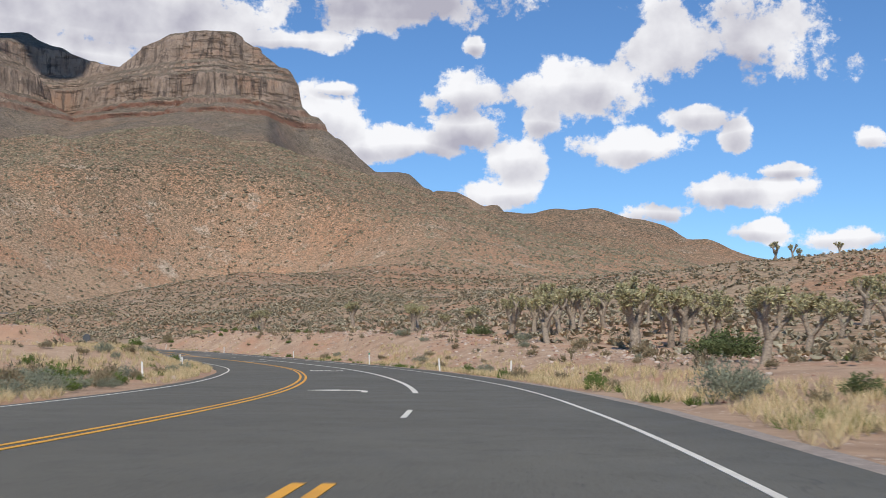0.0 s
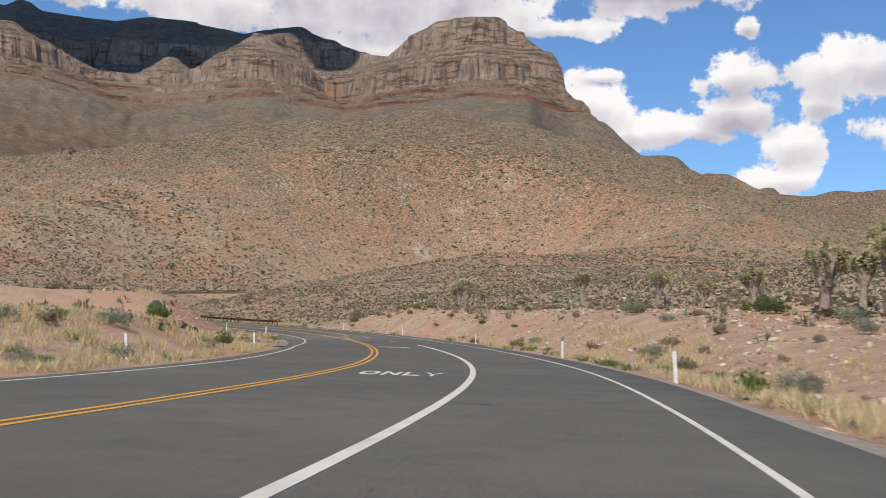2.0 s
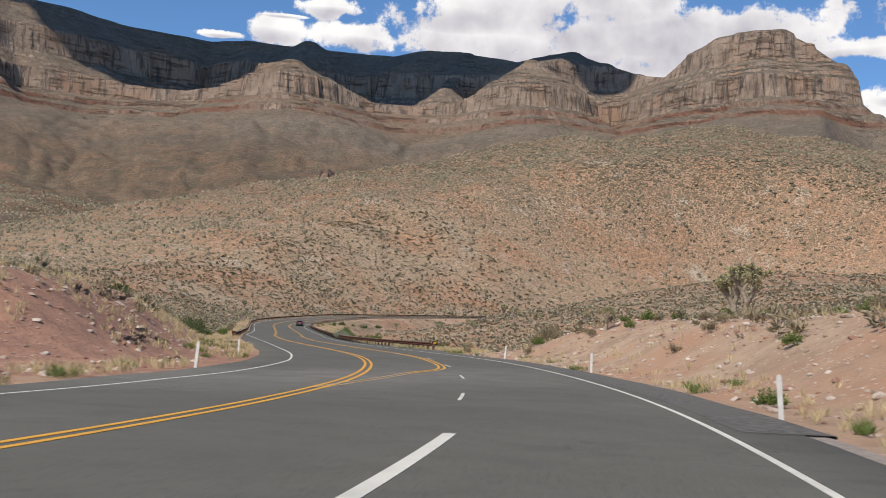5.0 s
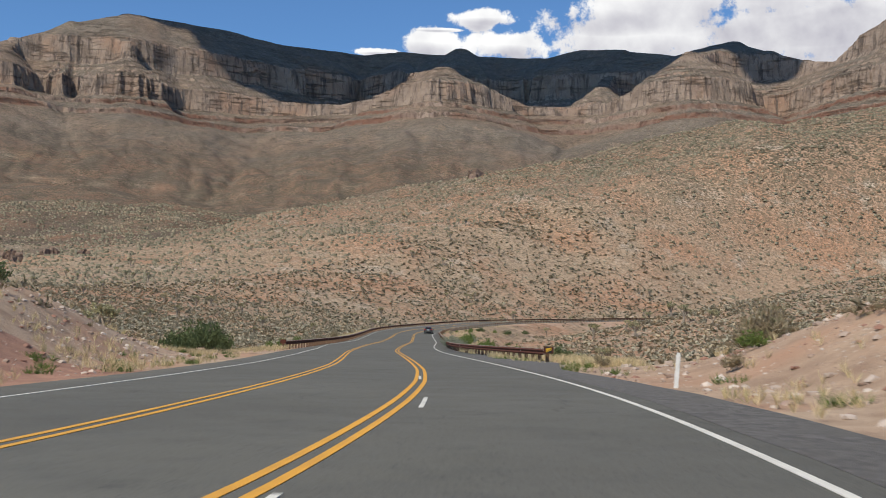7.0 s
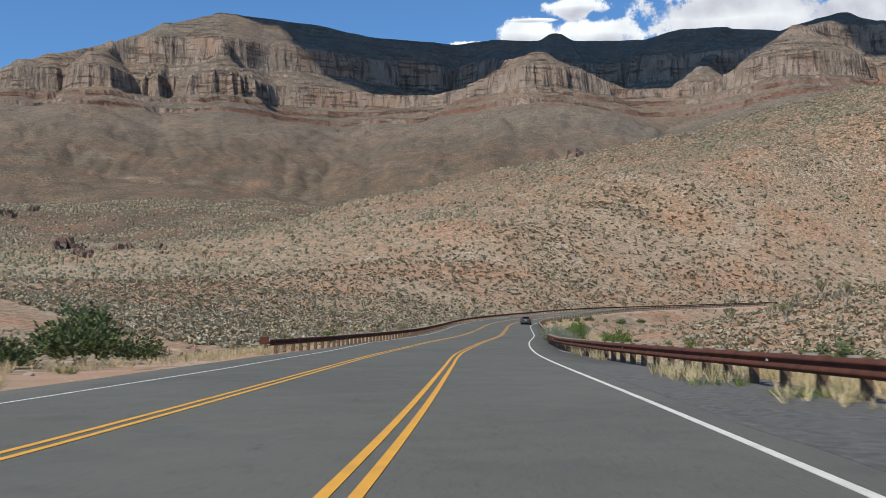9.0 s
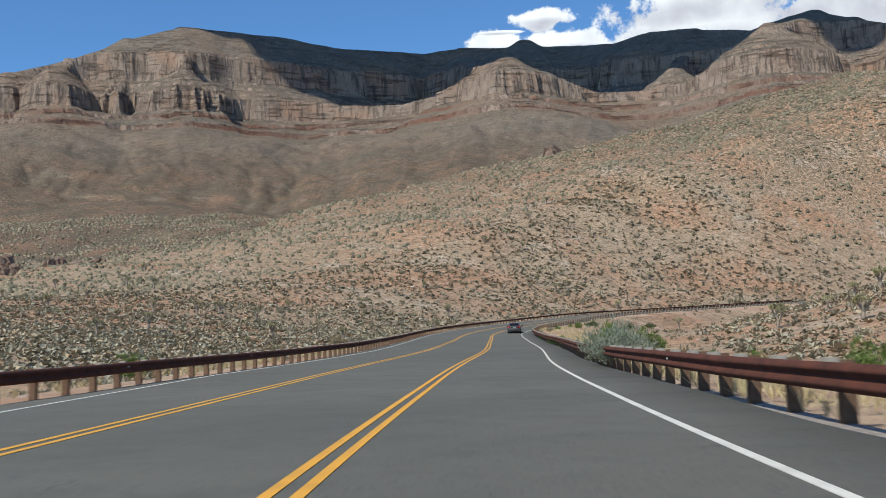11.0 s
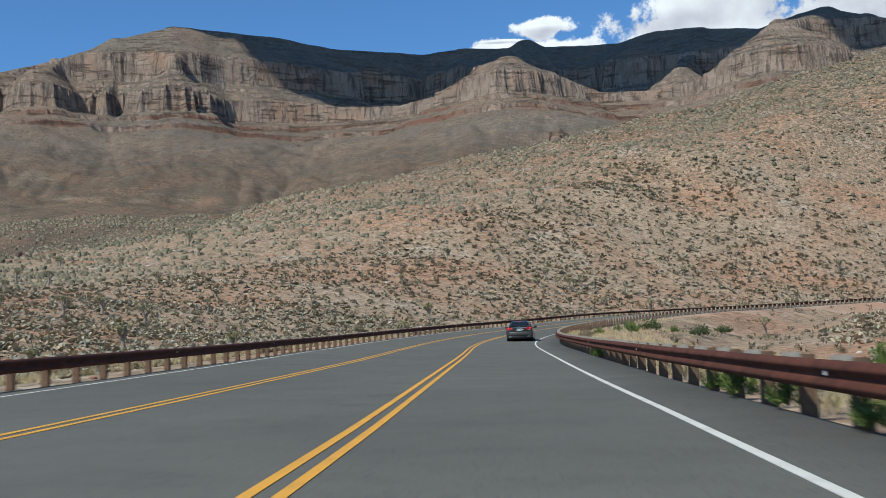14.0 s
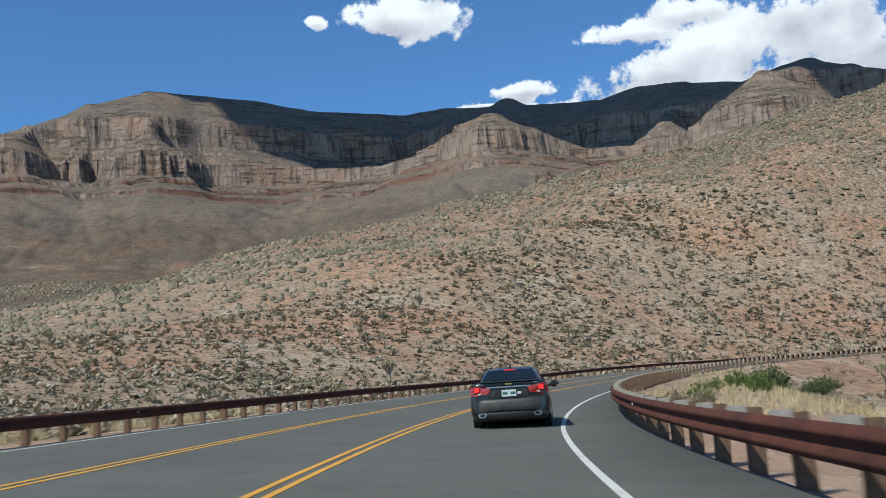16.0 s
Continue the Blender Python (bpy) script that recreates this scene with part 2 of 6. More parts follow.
def desert_material():
    m, t, b = begin("desert_soil", 0.95, spec=0.1)
    big = ranged(t, noise_fac(t, 0.035, 5), 0.36, 0.64)
    c = mixed(t, big, (0.44, 0.285, 0.185), (0.50, 0.365, 0.25))
    c = mixed(t, ranged(t, noise_fac(t, 0.5, 6, 0.65), 0.44, 0.68), c, (0.34, 0.225, 0.15))
    c = mixed(t, ranged(t, noise_fac(t, 0.13, 4), 0.50, 0.66), c, (0.46, 0.268, 0.168))
    v = node(t, "ShaderNodeTexVoronoi")
    v.inputs["Scale"].default_value = 3.2
    t.links.new(node(t, "ShaderNodeTexCoord").outputs["Object"], v.inputs["Vector"])
    pebble = maths(t, "MULTIPLY", ranged(t, v.outputs["Distance"], 0.26, 0.17), ranged(t, noise_fac(t, 0.35, 3), 0.46, 0.56))
    c = mixed(t, pebble, c, (0.62, 0.50, 0.39))
    v2 = node(t, "ShaderNodeTexVoronoi")
    v2.inputs["Scale"].default_value = 9.0
    t.links.new(node(t, "ShaderNodeTexCoord").outputs["Object"], v2.inputs["Vector"])
    c = mixed(t, maths(t, "MULTIPLY", ranged(t, v2.outputs["Distance"], 0.34, 0.2), ranged(t, noise_fac(t, 0.9, 3), 0.46, 0.6, 0.0, 0.8)), c, (0.26, 0.175, 0.12))
    t.links.new(c, b.inputs["Base Color"])
    bumped(t, b, maths(t, "ADD", noise_fac(t, 2.5, 7, 0.7), maths(t, "MULTIPLY", pebble, 0.5)), 0.7, 0.22)
    return m


def mountain_material():
    m, t, b = begin("layered_rock", 0.95, spec=0.1)
    pos = node(t, "ShaderNodeTexCoord").outputs["Object"]
    sep = node(t, "ShaderNodeSeparateXYZ")
    t.links.new(pos, sep.inputs[0])
    # height, a little uneven, tells the layer
    high = maths(t, "ADD", sep.outputs[2], maths(t, "MULTIPLY", maths(t, "SUBTRACT", noise_fac(t, 0.006, 3), 0.5), 8.0))
    # redder ground below the butte, greyer and yellower towards the basin
    out = vmath(t, "DISTANCE")
    t.links.new(pos, out.inputs[0])
    out.inputs[1].default_value = (60.0, 1050.0, 120.0)
    rusty = ranged(t, maths(t, "ADD", out.outputs["Value"], maths(t, "MULTIPLY", maths(t, "SUBTRACT", noise_fac(t, 0.005, 5), 0.5), 900.0)), 780, 330)
    soil = mixed(t, ranged(t, noise_fac(t, 0.0045, 5), 0.38, 0.62), (0.365, 0.258, 0.165), (0.43, 0.322, 0.212))
    soil = mixed(t, rusty, soil, (0.395, 0.25, 0.158))
    soil = mixed(t, ranged(t, noise_fac(t, 0.02, 5, 0.6), 0.46, 0.60), soil, (0.435, 0.245, 0.145))
    soil = mixed(t, ranged(t, noise_fac(t, 0.05, 5, 0.7), 0.56, 0.68), soil, (0.49, 0.39, 0.29))
    soil = mixed(t, ranged(t, noise_fac(t, 0.30, 6, 0.72), 0.46, 0.62, 0.0, 0.55), soil, (0.235, 0.16, 0.105))
    soil = mixed(t, ranged(t, noise_fac(t, 2.2, 4, 0.75), 0.57, 0.66, 0.0, 0.7), soil, (0.53, 0.44, 0.33))
    talus = mixed(t, ranged(t, noise_fac(t, 0.012, 6, 0.62), 0.4, 0.6), (0.19, 0.154, 0.128), (0.255, 0.205, 0.164))
    talus = mixed(t, ranged(t, noise_fac(t, 0.005, 4), 0.46, 0.62), talus, (0.275, 0.19, 0.14))
    talus = mixed(t, ranged(t, noise_fac(t, 0.09, 7, 0.75), 0.50, 0.62, 0.0, 0.75), talus, (0.115, 0.088, 0.072))
    talus = mixed(t, ranged(t, noise_fac(t, 0.035, 6, 0.7), 0.56, 0.66, 0.0, 0.7), talus, (0.36, 0.245, 0.17))
    body = mixed(t, ranged(t, maths(t, "ADD", high, maths(t, "MULTIPLY", maths(t, "SUBTRACT", noise_fac(t, 0.008, 5), 0.5), 200.0)), 190, 300), soil, talus)
    bands = maths(t, "MAXIMUM", maths(t, "MULTIPLY", ranged(t, high, 441, 446), ranged(t, high, 459, 455)), maths(t, "MULTIPLY", ranged(t, high, 413, 417), ranged(t, high, 433, 428)))
    red = maths(t, "MULTIPLY", bands, ranged(t, noise_fac(t, 0.006, 3), 0.38, 0.52, 0.15, 1.0))
    body = mixed(t, maths(t, "MULTIPLY", red, 0.55), body, (0.30, 0.17, 0.12))
    cliff = mixed(t, ranged(t, noise_fac(t, 0.03, 5, 0.65), 0.38, 0.64), (0.30, 0.222, 0.168), (0.43, 0.325, 0.25))
    cliff = mixed(t, ranged(t, noise_fac(t, 0.012, 4, 0.6), 0.5, 0.66), cliff, (0.40, 0.255, 0.175))
    # streaks run down the faces
    squeeze = vmath(t, "MULTIPLY")
    t.links.new(pos, squeeze.inputs[0])
    squeeze.inputs[1].default_value = (1.0, 1.0, 0.05)
    cliff = mixed(t, ranged(t, noise_fac(t, 0.11, 7, 0.7, squeeze.outputs[0]), 0.50, 0.60, 0.0, 0.9), cliff, (0.14, 0.108, 0.09))
    steep = node(t, "ShaderNodeSeparateXYZ")
    t.links.new(node(t, "ShaderNodeNewGeometry").outputs["Normal"], steep.inputs[0])
    face = maths(t, "MULTIPLY", ranged(t, steep.outputs[2], 0.60, 0.40), ranged(t, high, 300, 380))
    streak = noise_fac(t, 0.065, 7, 0.7, squeeze.outputs[0])
    redface = mixed(t, red, cliff, (0.22, 0.115, 0.08))
    body = mixed(t, face, body, redface)
    # thin broken ledges in the slopes between the cliffs
    flat = vmath(t, "MULTIPLY")
    t.links.new(pos, flat.inputs[0])
    flat.inputs[1].default_value = (0.09, 0.09, 1.0)
    ledge = maths(t, "MULTIPLY", ranged(t, noise_fac(t, 0.16, 5, 0.65, flat.outputs[0]), 0.54, 0.60), maths(t, "MULTIPLY", ranged(t, high, 385, 430), ranged(t, noise_fac(t, 0.012, 4), 0.40, 0.52)))
    body = mixed(t, maths(t, "MULTIPLY", maths(t, "MULTIPLY", ledge, ranged(t, high, 630, 585)), 0.6), body, (0.13, 0.098, 0.08))
    # old dark lava on the hills across the basin
    away = vmath(t, "DISTANCE")
    t.links.new(pos, away.inputs[0])
    away.inputs[1].default_value = (-1020.0, 900.0, 160.0)
    lava = maths(t, "MULTIPLY", ranged(t, away.outputs["Value"], 760, 470), ranged(t, noise_fac(t, 0.012, 6, 0.65), 0.30, 0.48))
    body = mixed(t, maths(t, "MULTIPLY", lava, 0.85), body, mixed(t, ranged(t, noise_fac(t, 0.02, 5, 0.65), 0.42, 0.6), (0.105, 0.074, 0.058), (0.235, 0.13, 0.084)))
    # broken ground on the high slopes: dark rubble and paler wash
    rubble = ranged(t, high, 110, 190)
    body = mixed(t, maths(t, "MULTIPLY", maths(t, "MULTIPLY", ranged(t, noise_fac(t, 0.055, 8, 0.8), 0.51, 0.58, 0.0, 0.45), rubble), maths(t, "SUBTRACT", 1.0, face)), body, (0.10, 0.074, 0.058))
    body = mixed(t, maths(t, "MULTIPLY", maths(t, "MULTIPLY", ranged(t, noise_fac(t, 0.085, 8, 0.8), 0.54, 0.62, 0.0, 0.4), rubble), maths(t, "SUBTRACT", 1.0, face)), body, (0.40, 0.285, 0.205))
    # scrub with its shadows painted in: dark dots, thinning out on the high ground
    dots = None
    upper = ranged(t, high, 55, 130, 0.2, 1.0)
    near = ranged(t, high, 40, 110, 0.6, 1.0)
    for scale, size, seed in ((1.05, 0.33, 20.0), (0.60, 0.36, 0.0), (0.33, 0.32, 40.0), (0.15, 0.26, 90.0)):
        v = node(t, "ShaderNodeTexVoronoi")
        v.inputs["Scale"].default_value = scale
        shift = vmath(t, "ADD")
        t.links.new(pos, shift.inputs[0])
        shift.inputs[1].default_value = (seed, seed, seed)
        t.links.new(shift.outputs[0], v.inputs["Vector"])
        d = ranged(t, v.outputs["Distance"], size + 0.10, size)
        d = maths(t, "MULTIPLY", d, upper if scale < 0.5 else near)
        dots = d if dots is None else maths(t, "MAXIMUM", dots, d)
    scrub = maths(t, "MULTIPLY", dots, ranged(t, noise_fac(t, 0.015, 4), 0.30, 0.48, 0.62, 1.0))
    scrub = maths(t, "MULTIPLY", scrub, maths(t, "SUBTRACT", 1.0, maths(t, "MULTIPLY", face, 0.9)))
    scrub = maths(t, "MULTIPLY", scrub, ranged(t, high, 460, 200, 0.65, 1.0))
    scrub = maths(t, "MULTIPLY", scrub, ranged(t, high, 40, 150, 0.7, 1.0))
    # bush colour, darkened to take in the bushes' own shadows
    green = mixed(t, ranged(t, noise_fac(t, 0.4, 3), 0.35, 0.65), (0.058, 0.050, 0.032), (0.15, 0.125, 0.08))
    body = mixed(t, scrub, body, green)
    pale = node(t, "ShaderNodeTexVoronoi")
    pale.inputs["Scale"].default_value = 0.42
    t.links.new(pos, pale.inputs["Vector"])
    chip = maths(t, "MULTIPLY", ranged(t, pale.outputs["Distance"], 0.26, 0.18), ranged(t, noise_fac(t, 0.03, 4), 0.46, 0.56, 0.05, 0.5))
    body = mixed(t, maths(t, "MULTIPLY", chip, maths(t, "SUBTRACT", 1.0, scrub)), body, (0.56, 0.45, 0.34))
    t.links.new(body, b.inputs["Base Color"])
    crag = maths(t, "ADD", ranged(t, high, 170, 340, 0.10, 0.28), maths(t, "MULTIPLY", face, 0.6))
    rough = maths(t, "ADD", maths(t, "MULTIPLY", noise_fac(t, 0.12, 8, 0.7), crag), maths(t, "MULTIPLY", scrub, 0.03))
    rough = maths(t, "ADD", rough, maths(t, "MULTIPLY", maths(t, "MULTIPLY", streak, face), 1.6))
    bumped(t, b, maths(t, "SUBTRACT", rough, maths(t, "MULTIPLY", ledge, 0.5)), 1.0, 6.0)
    return m


def asphalt_material():
    m, t, b = begin("asphalt", 0.85, spec=0.22)
    c = mixed(t, ranged(t, noise_fac(t, 0.12, 5), 0.35, 0.65), (0.116, 0.109, 0.087), (0.143, 0.135, 0.107))
    c = mixed(t, ranged(t, noise_fac(t, 1.1, 5, 0.65), 0.5, 0.8), c, (0.098, 0.094, 0.077))
    c = mixed(t, ranged(t, noise_fac(t, 38.0, 3, 0.8), 0.56, 0.78), c, (0.25, 0.235, 0.21))
    c = mixed(t, ranged(t, noise_fac(t, 26.0, 2, 0.5), 0.60, 0.74), c, (0.034, 0.033, 0.032))
    # dark tar blotches and fine cracks
    c = mixed(t, maths(t, "MULTIPLY", ranged(t, noise_fac(t, 0.9, 6, 0.7), 0.66, 0.71), ranged(t, noise_fac(t, 0.06, 2), 0.48, 0.58)), c, (0.045, 0.043, 0.041))
    # pale dust dragged out of the side road
    off = vmath(t, "SUBTRACT")
    t.links.new(node(t, "ShaderNodeTexCoord").outputs["Object"], off.inputs[0])
    off.inputs[1].default_value = (-31.0, 134.0, 0.0)
    along_ = vmath(t, "MULTIPLY")
    t.links.new(off.outputs[0], along_.inputs[0])
    along_.inputs[1].default_value = (1.0, 0.42, 0.0)
    reach = vmath(t, "LENGTH")
    t.links.new(along_.outputs[0], reach.inputs[0])
    dust = maths(t, "MULTIPLY", ranged(t, reach.outputs["Value"], 6.5, 2.0), ranged(t, noise_fac(t, 0.5, 5, 0.7), 0.35, 0.62, 0.15, 0.6))
    c = mixed(t, dust, c, (0.25, 0.225, 0.19))
    wavy = vmath(t, "ADD")
    wn = node(t, "ShaderNodeTexNoise")
    wn.inputs["Scale"].default_value, wn.inputs["Detail"].default_value = 1.2, 4.0
    pos = node(t, "ShaderNodeTexCoord").outputs["Object"]
    t.links.new(pos, wn.inputs["Vector"])
    t.links.new(pos, wavy.inputs[0])
    t.links.new(wn.outputs["Color"], wavy.inputs[1])
    crack = node(t, "ShaderNodeTexVoronoi")
    crack.feature = "DISTANCE_TO_EDGE"
    crack.inputs["Scale"].default_value = 0.22
    t.links.new(wavy.outputs[0], crack.inputs["Vector"])
    c = mixed(t, maths(t, "MULTIPLY", ranged(t, crack.outputs["Distance"], 0.006, 0.002), ranged(t, noise_fac(t, 0.11, 3), 0.5, 0.56, 0.0, 0.45)), c, (0.045, 0.042, 0.039))
    t.links.new(c, b.inputs["Base Color"])
    t.links.new(ranged(t, noise_fac(t, 0.7, 4), 0.3, 0.7, 0.72, 0.9), b.inputs["Roughness"])
    bumped(t, b, noise_fac(t, 60.0, 3, 0.7), 0.35, 0.012)
    return m


def chip_material():
    m, t, b = begin("chip_seal_gravel", 0.9, spec=0.2)
    c = mixed(t, ranged(t, noise_fac(t, 5.0, 6, 0.75), 0.42, 0.66), (0.105, 0.098, 0.088), (0.23, 0.21, 0.185))
    c = mixed(t, ranged(t, noise_fac(t, 0.5, 4), 0.45, 0.62), c, (0.15, 0.138, 0.12))
    t.links.new(c, b.inputs["Base Color"])
    bumped(t, b, noise_fac(t, 16.0, 6, 0.8), 0.8, 0.04)
    return m


def paint_material(name, colour, worn):
    m, t, b = begin(name, 0.7)
    c = mixed(t, ranged(t, noise_fac(t, 1.6, 5, 0.7), 0.45, 0.8), colour, worn)
    chips = maths(t, "MULTIPLY", ranged(t, noise_fac(t, 14.0, 4, 0.8), 0.60, 0.68), ranged(t, noise_fac(t, 0.8, 3), 0.5, 0.66))
    c = mixed(t, chips, c, (0.10, 0.095, 0.09))
    t.links.new(c, b.inputs["Base Color"])
    return m


def simple(name, colour, colour2=None, scale=3.0, rough=0.8, metal=0.0, spec=0.3, bump=0.0, dist=0.02, coat=0.0):
    m, t, b = begin(name, rough, metal, spec)
    c2 = colour2 or tuple(0.75 * v for v in colour)
    c = mixed(t, ranged(t, noise_fac(t, scale, 5, 0.65), 0.36, 0.66), colour, c2)
    t.links.new(c, b.inputs["Base Color"])
    if bump:
        bumped(t, b, noise_fac(t, scale * 4, 5, 0.7), bump, dist)
    b.inputs["Coat Weight"].default_value = coat
    return m


def leaf_material(name, low, high, dry=None):
    """Leaves, each of its own shade."""
    m, t, b = begin(name, 0.75, spec=0.2)
    r = island_random(t)
    c = mixed(t, r, low, high)
    if dry:
        c = mixed(t, ranged(t, maths(t, "FRACT", maths(t, "MULTIPLY", r, 7.31)), 0.72, 0.86), c, dry)
    t.links.new(c, b.inputs["Base Color"])
    return m


DESERT, ROCK, ASPHALT, CHIPS = desert_material(), mountain_material(), asphalt_material(), chip_material()
GREY_GRAVEL = simple("grey_gravel", (0.30, 0.275, 0.25), (0.20, 0.185, 0.17), 3.0, 0.95, bump=0.6, dist=0.03)
RED_SOIL = simple("red_cut_soil", (0.43, 0.235, 0.15), (0.28, 0.152, 0.105), 0.9, 0.95, bump=0.9, dist=0.12)
PALE_GRAVEL = simple("pale_gravel", (0.40, 0.33, 0.27), (0.24, 0.20, 0.17), 7.0, 0.95, bump=0.7, dist=0.03)
WHITE_PAINT = paint_material("white_road_paint", (0.70, 0.66, 0.56), (0.5, 0.47, 0.40))
YELLOW_PAINT = paint_material("yellow_road_paint", (0.74, 0.36, 0.045), (0.55, 0.27, 0.05))
DUSTY_PAINT = paint_material("dusty_yellow_paint", (0.47, 0.31, 0.15), (0.30, 0.235, 0.16))
RUST = simple("rusted_steel", (0.125, 0.044, 0.027), (0.066, 0.028, 0.020), 2.5, 0.85, 0.0, 0.15, bump=0.15, dist=0.004)
# brown post wood, its colour darkened to hold the shade on the posts
WOOD_POST = simple("weathered_shaded_post_wood", (0.19, 0.115, 0.068), (0.115, 0.068, 0.042), 6.0, 0.9, bump=0.4, dist=0.01)
CONCRETE = simple("pale_wood_block", (0.42, 0.37, 0.30), (0.30, 0.26, 0.21), 5.0, 0.95, bump=0.3, dist=0.01)
POST_WHITE = simple("white_plastic", (0.78, 0.76, 0.70), (0.62, 0.60, 0.54), 4.0, 0.6)
SIGN_YELLOW = simple("sign_yellow", (0.85, 0.48, 0.03), (0.75, 0.42, 0.03), 8.0, 0.5)
SIGN_BLACK = simple("sign_black", (0.02, 0.02, 0.02), (0.03, 0.03, 0.03), 8.0, 0.5)
SIGN_GREEN = simple("sign_green", (0.02, 0.26, 0.16), (0.02, 0.22, 0.14), 8.0, 0.5)
STONE = leaf_material("loose_stone", (0.30, 0.205, 0.145), (0.60, 0.50, 0.41), (0.30, 0.16, 0.11))
SCRUB = leaf_material("far_scrub", (0.105, 0.092, 0.056), (0.235, 0.208, 0.138), (0.31, 0.24, 0.155))
NEAR_SCRUB = leaf_material("bush_leaves", (0.225, 0.198, 0.13), (0.43, 0.385, 0.275), (0.46, 0.36, 0.23))
BARK = simple("shaggy_bark", (0.40, 0.33, 0.25), (0.20, 0.155, 0.112), 9.0, 0.95, bump=0.6, dist=0.03)
SPIKES = leaf_material("spiky_leaves", (0.25, 0.24, 0.115), (0.58, 0.53, 0.31), (0.40, 0.32, 0.19))
GREEN_LEAF = leaf_material("green_twigs", (0.075, 0.11, 0.025), (0.17, 0.215, 0.055))
DARK_LEAF = leaf_material("dark_leaves", (0.07, 0.092, 0.036), (0.15, 0.175, 0.07))
SAGE_LEAF = leaf_material("sage_leaves", (0.16, 0.175, 0.12), (0.29, 0.30, 0.21))
DRY_LEAF = leaf_material("dry_twigs", (0.22, 0.165, 0.10), (0.36, 0.29, 0.18), (0.16, 0.15, 0.08))
STRAW = leaf_material("straw_grass", (0.46, 0.34, 0.18), (0.72, 0.58, 0.35), (0.30, 0.27, 0.11))
CAR_PAINT = simple("dusty_dark_paint", (0.036, 0.034, 0.031), (0.060, 0.054, 0.046), 2.2, 0.30, 0.55, 0.5, coat=0.55)
CAR_DUST = simple("dust_covered_bumper", (0.090, 0.082, 0.068), (0.055, 0.050, 0.043), 4.0, 0.5, 0.2, 0.35, coat=0.15)
CAR_BLACK = simple("black_trim", (0.018, 0.018, 0.018), (0.03, 0.028, 0.026), 5.0, 0.55)
TYRE = simple("tyre_rubber", (0.022, 0.021, 0.020), (0.035, 0.033, 0.03), 8.0, 0.9)
CHROME = simple("chrome", (0.55, 0.54, 0.52), (0.42, 0.41, 0.40), 8.0, 0.28, 1.0)
CAR_GLASS = simple("tinted_glass", (0.010, 0.012, 0.013), (0.014, 0.016, 0.018), 2.0, 0.05, 0.0, 0.35)
RED_LENS = simple("red_lens", (0.42, 0.012, 0.012), (0.30, 0.01, 0.01), 12.0, 0.15, 0.0, 0.6, coat=0.8)
PLATE = simple("plate_white", (0.62, 0.64, 0.60), (0.5, 0.53, 0.5), 14.0, 0.5)
PLATE_BAR = simple("plate_green", (0.06, 0.16, 0.11), (0.05, 0.14, 0.1), 14.0, 0.5)
GOLD = simple("gold_badge", (0.62, 0.42, 0.10), (0.5, 0.34, 0.08), 14.0, 0.25, 0.9)
LIT_RED, _t, _b = begin("lit_brake_lamp", 0.3)
_b.inputs["Base Color"].default_value = (0.5, 0.01, 0.01, 1)
_b.inputs["Emission Color"].default_value, _b.inputs["Emission Strength"].default_value = (1.0, 0.05, 0.04, 1), 0.6

# ---------------------------------------------------------------- the shape of the land
# The layered mountain: how far out from its crest each height lies.
PROFILE_DF = np.array([0, 200, 203, 207, 212, 228, 230, 246, 248, 264, 266, 271, 296, 299, 335, 338, 362, 410, 480, 690, 930, 1230, 1600, 2000, 2600, 4000], float)
PROFILE_ZF = np.array([745, 606, 594, 560, 549, 539, 534, 525, 520, 511, 506, 468, 456, 447, 430, 420, 413, 396, 367, 282, 192, 108, 50, 16, 3, -12], float)


def run_of(z):
    return np.interp(-z, -PROFILE_ZF, PROFILE_DF)


def polar(az, r, z):
    """Degrees to the left of +y, metres, height, seen from the middle of the way."""
    return (-15 - r * math.sin(radians(az)), 112 + r * math.cos(radians(az)), z)


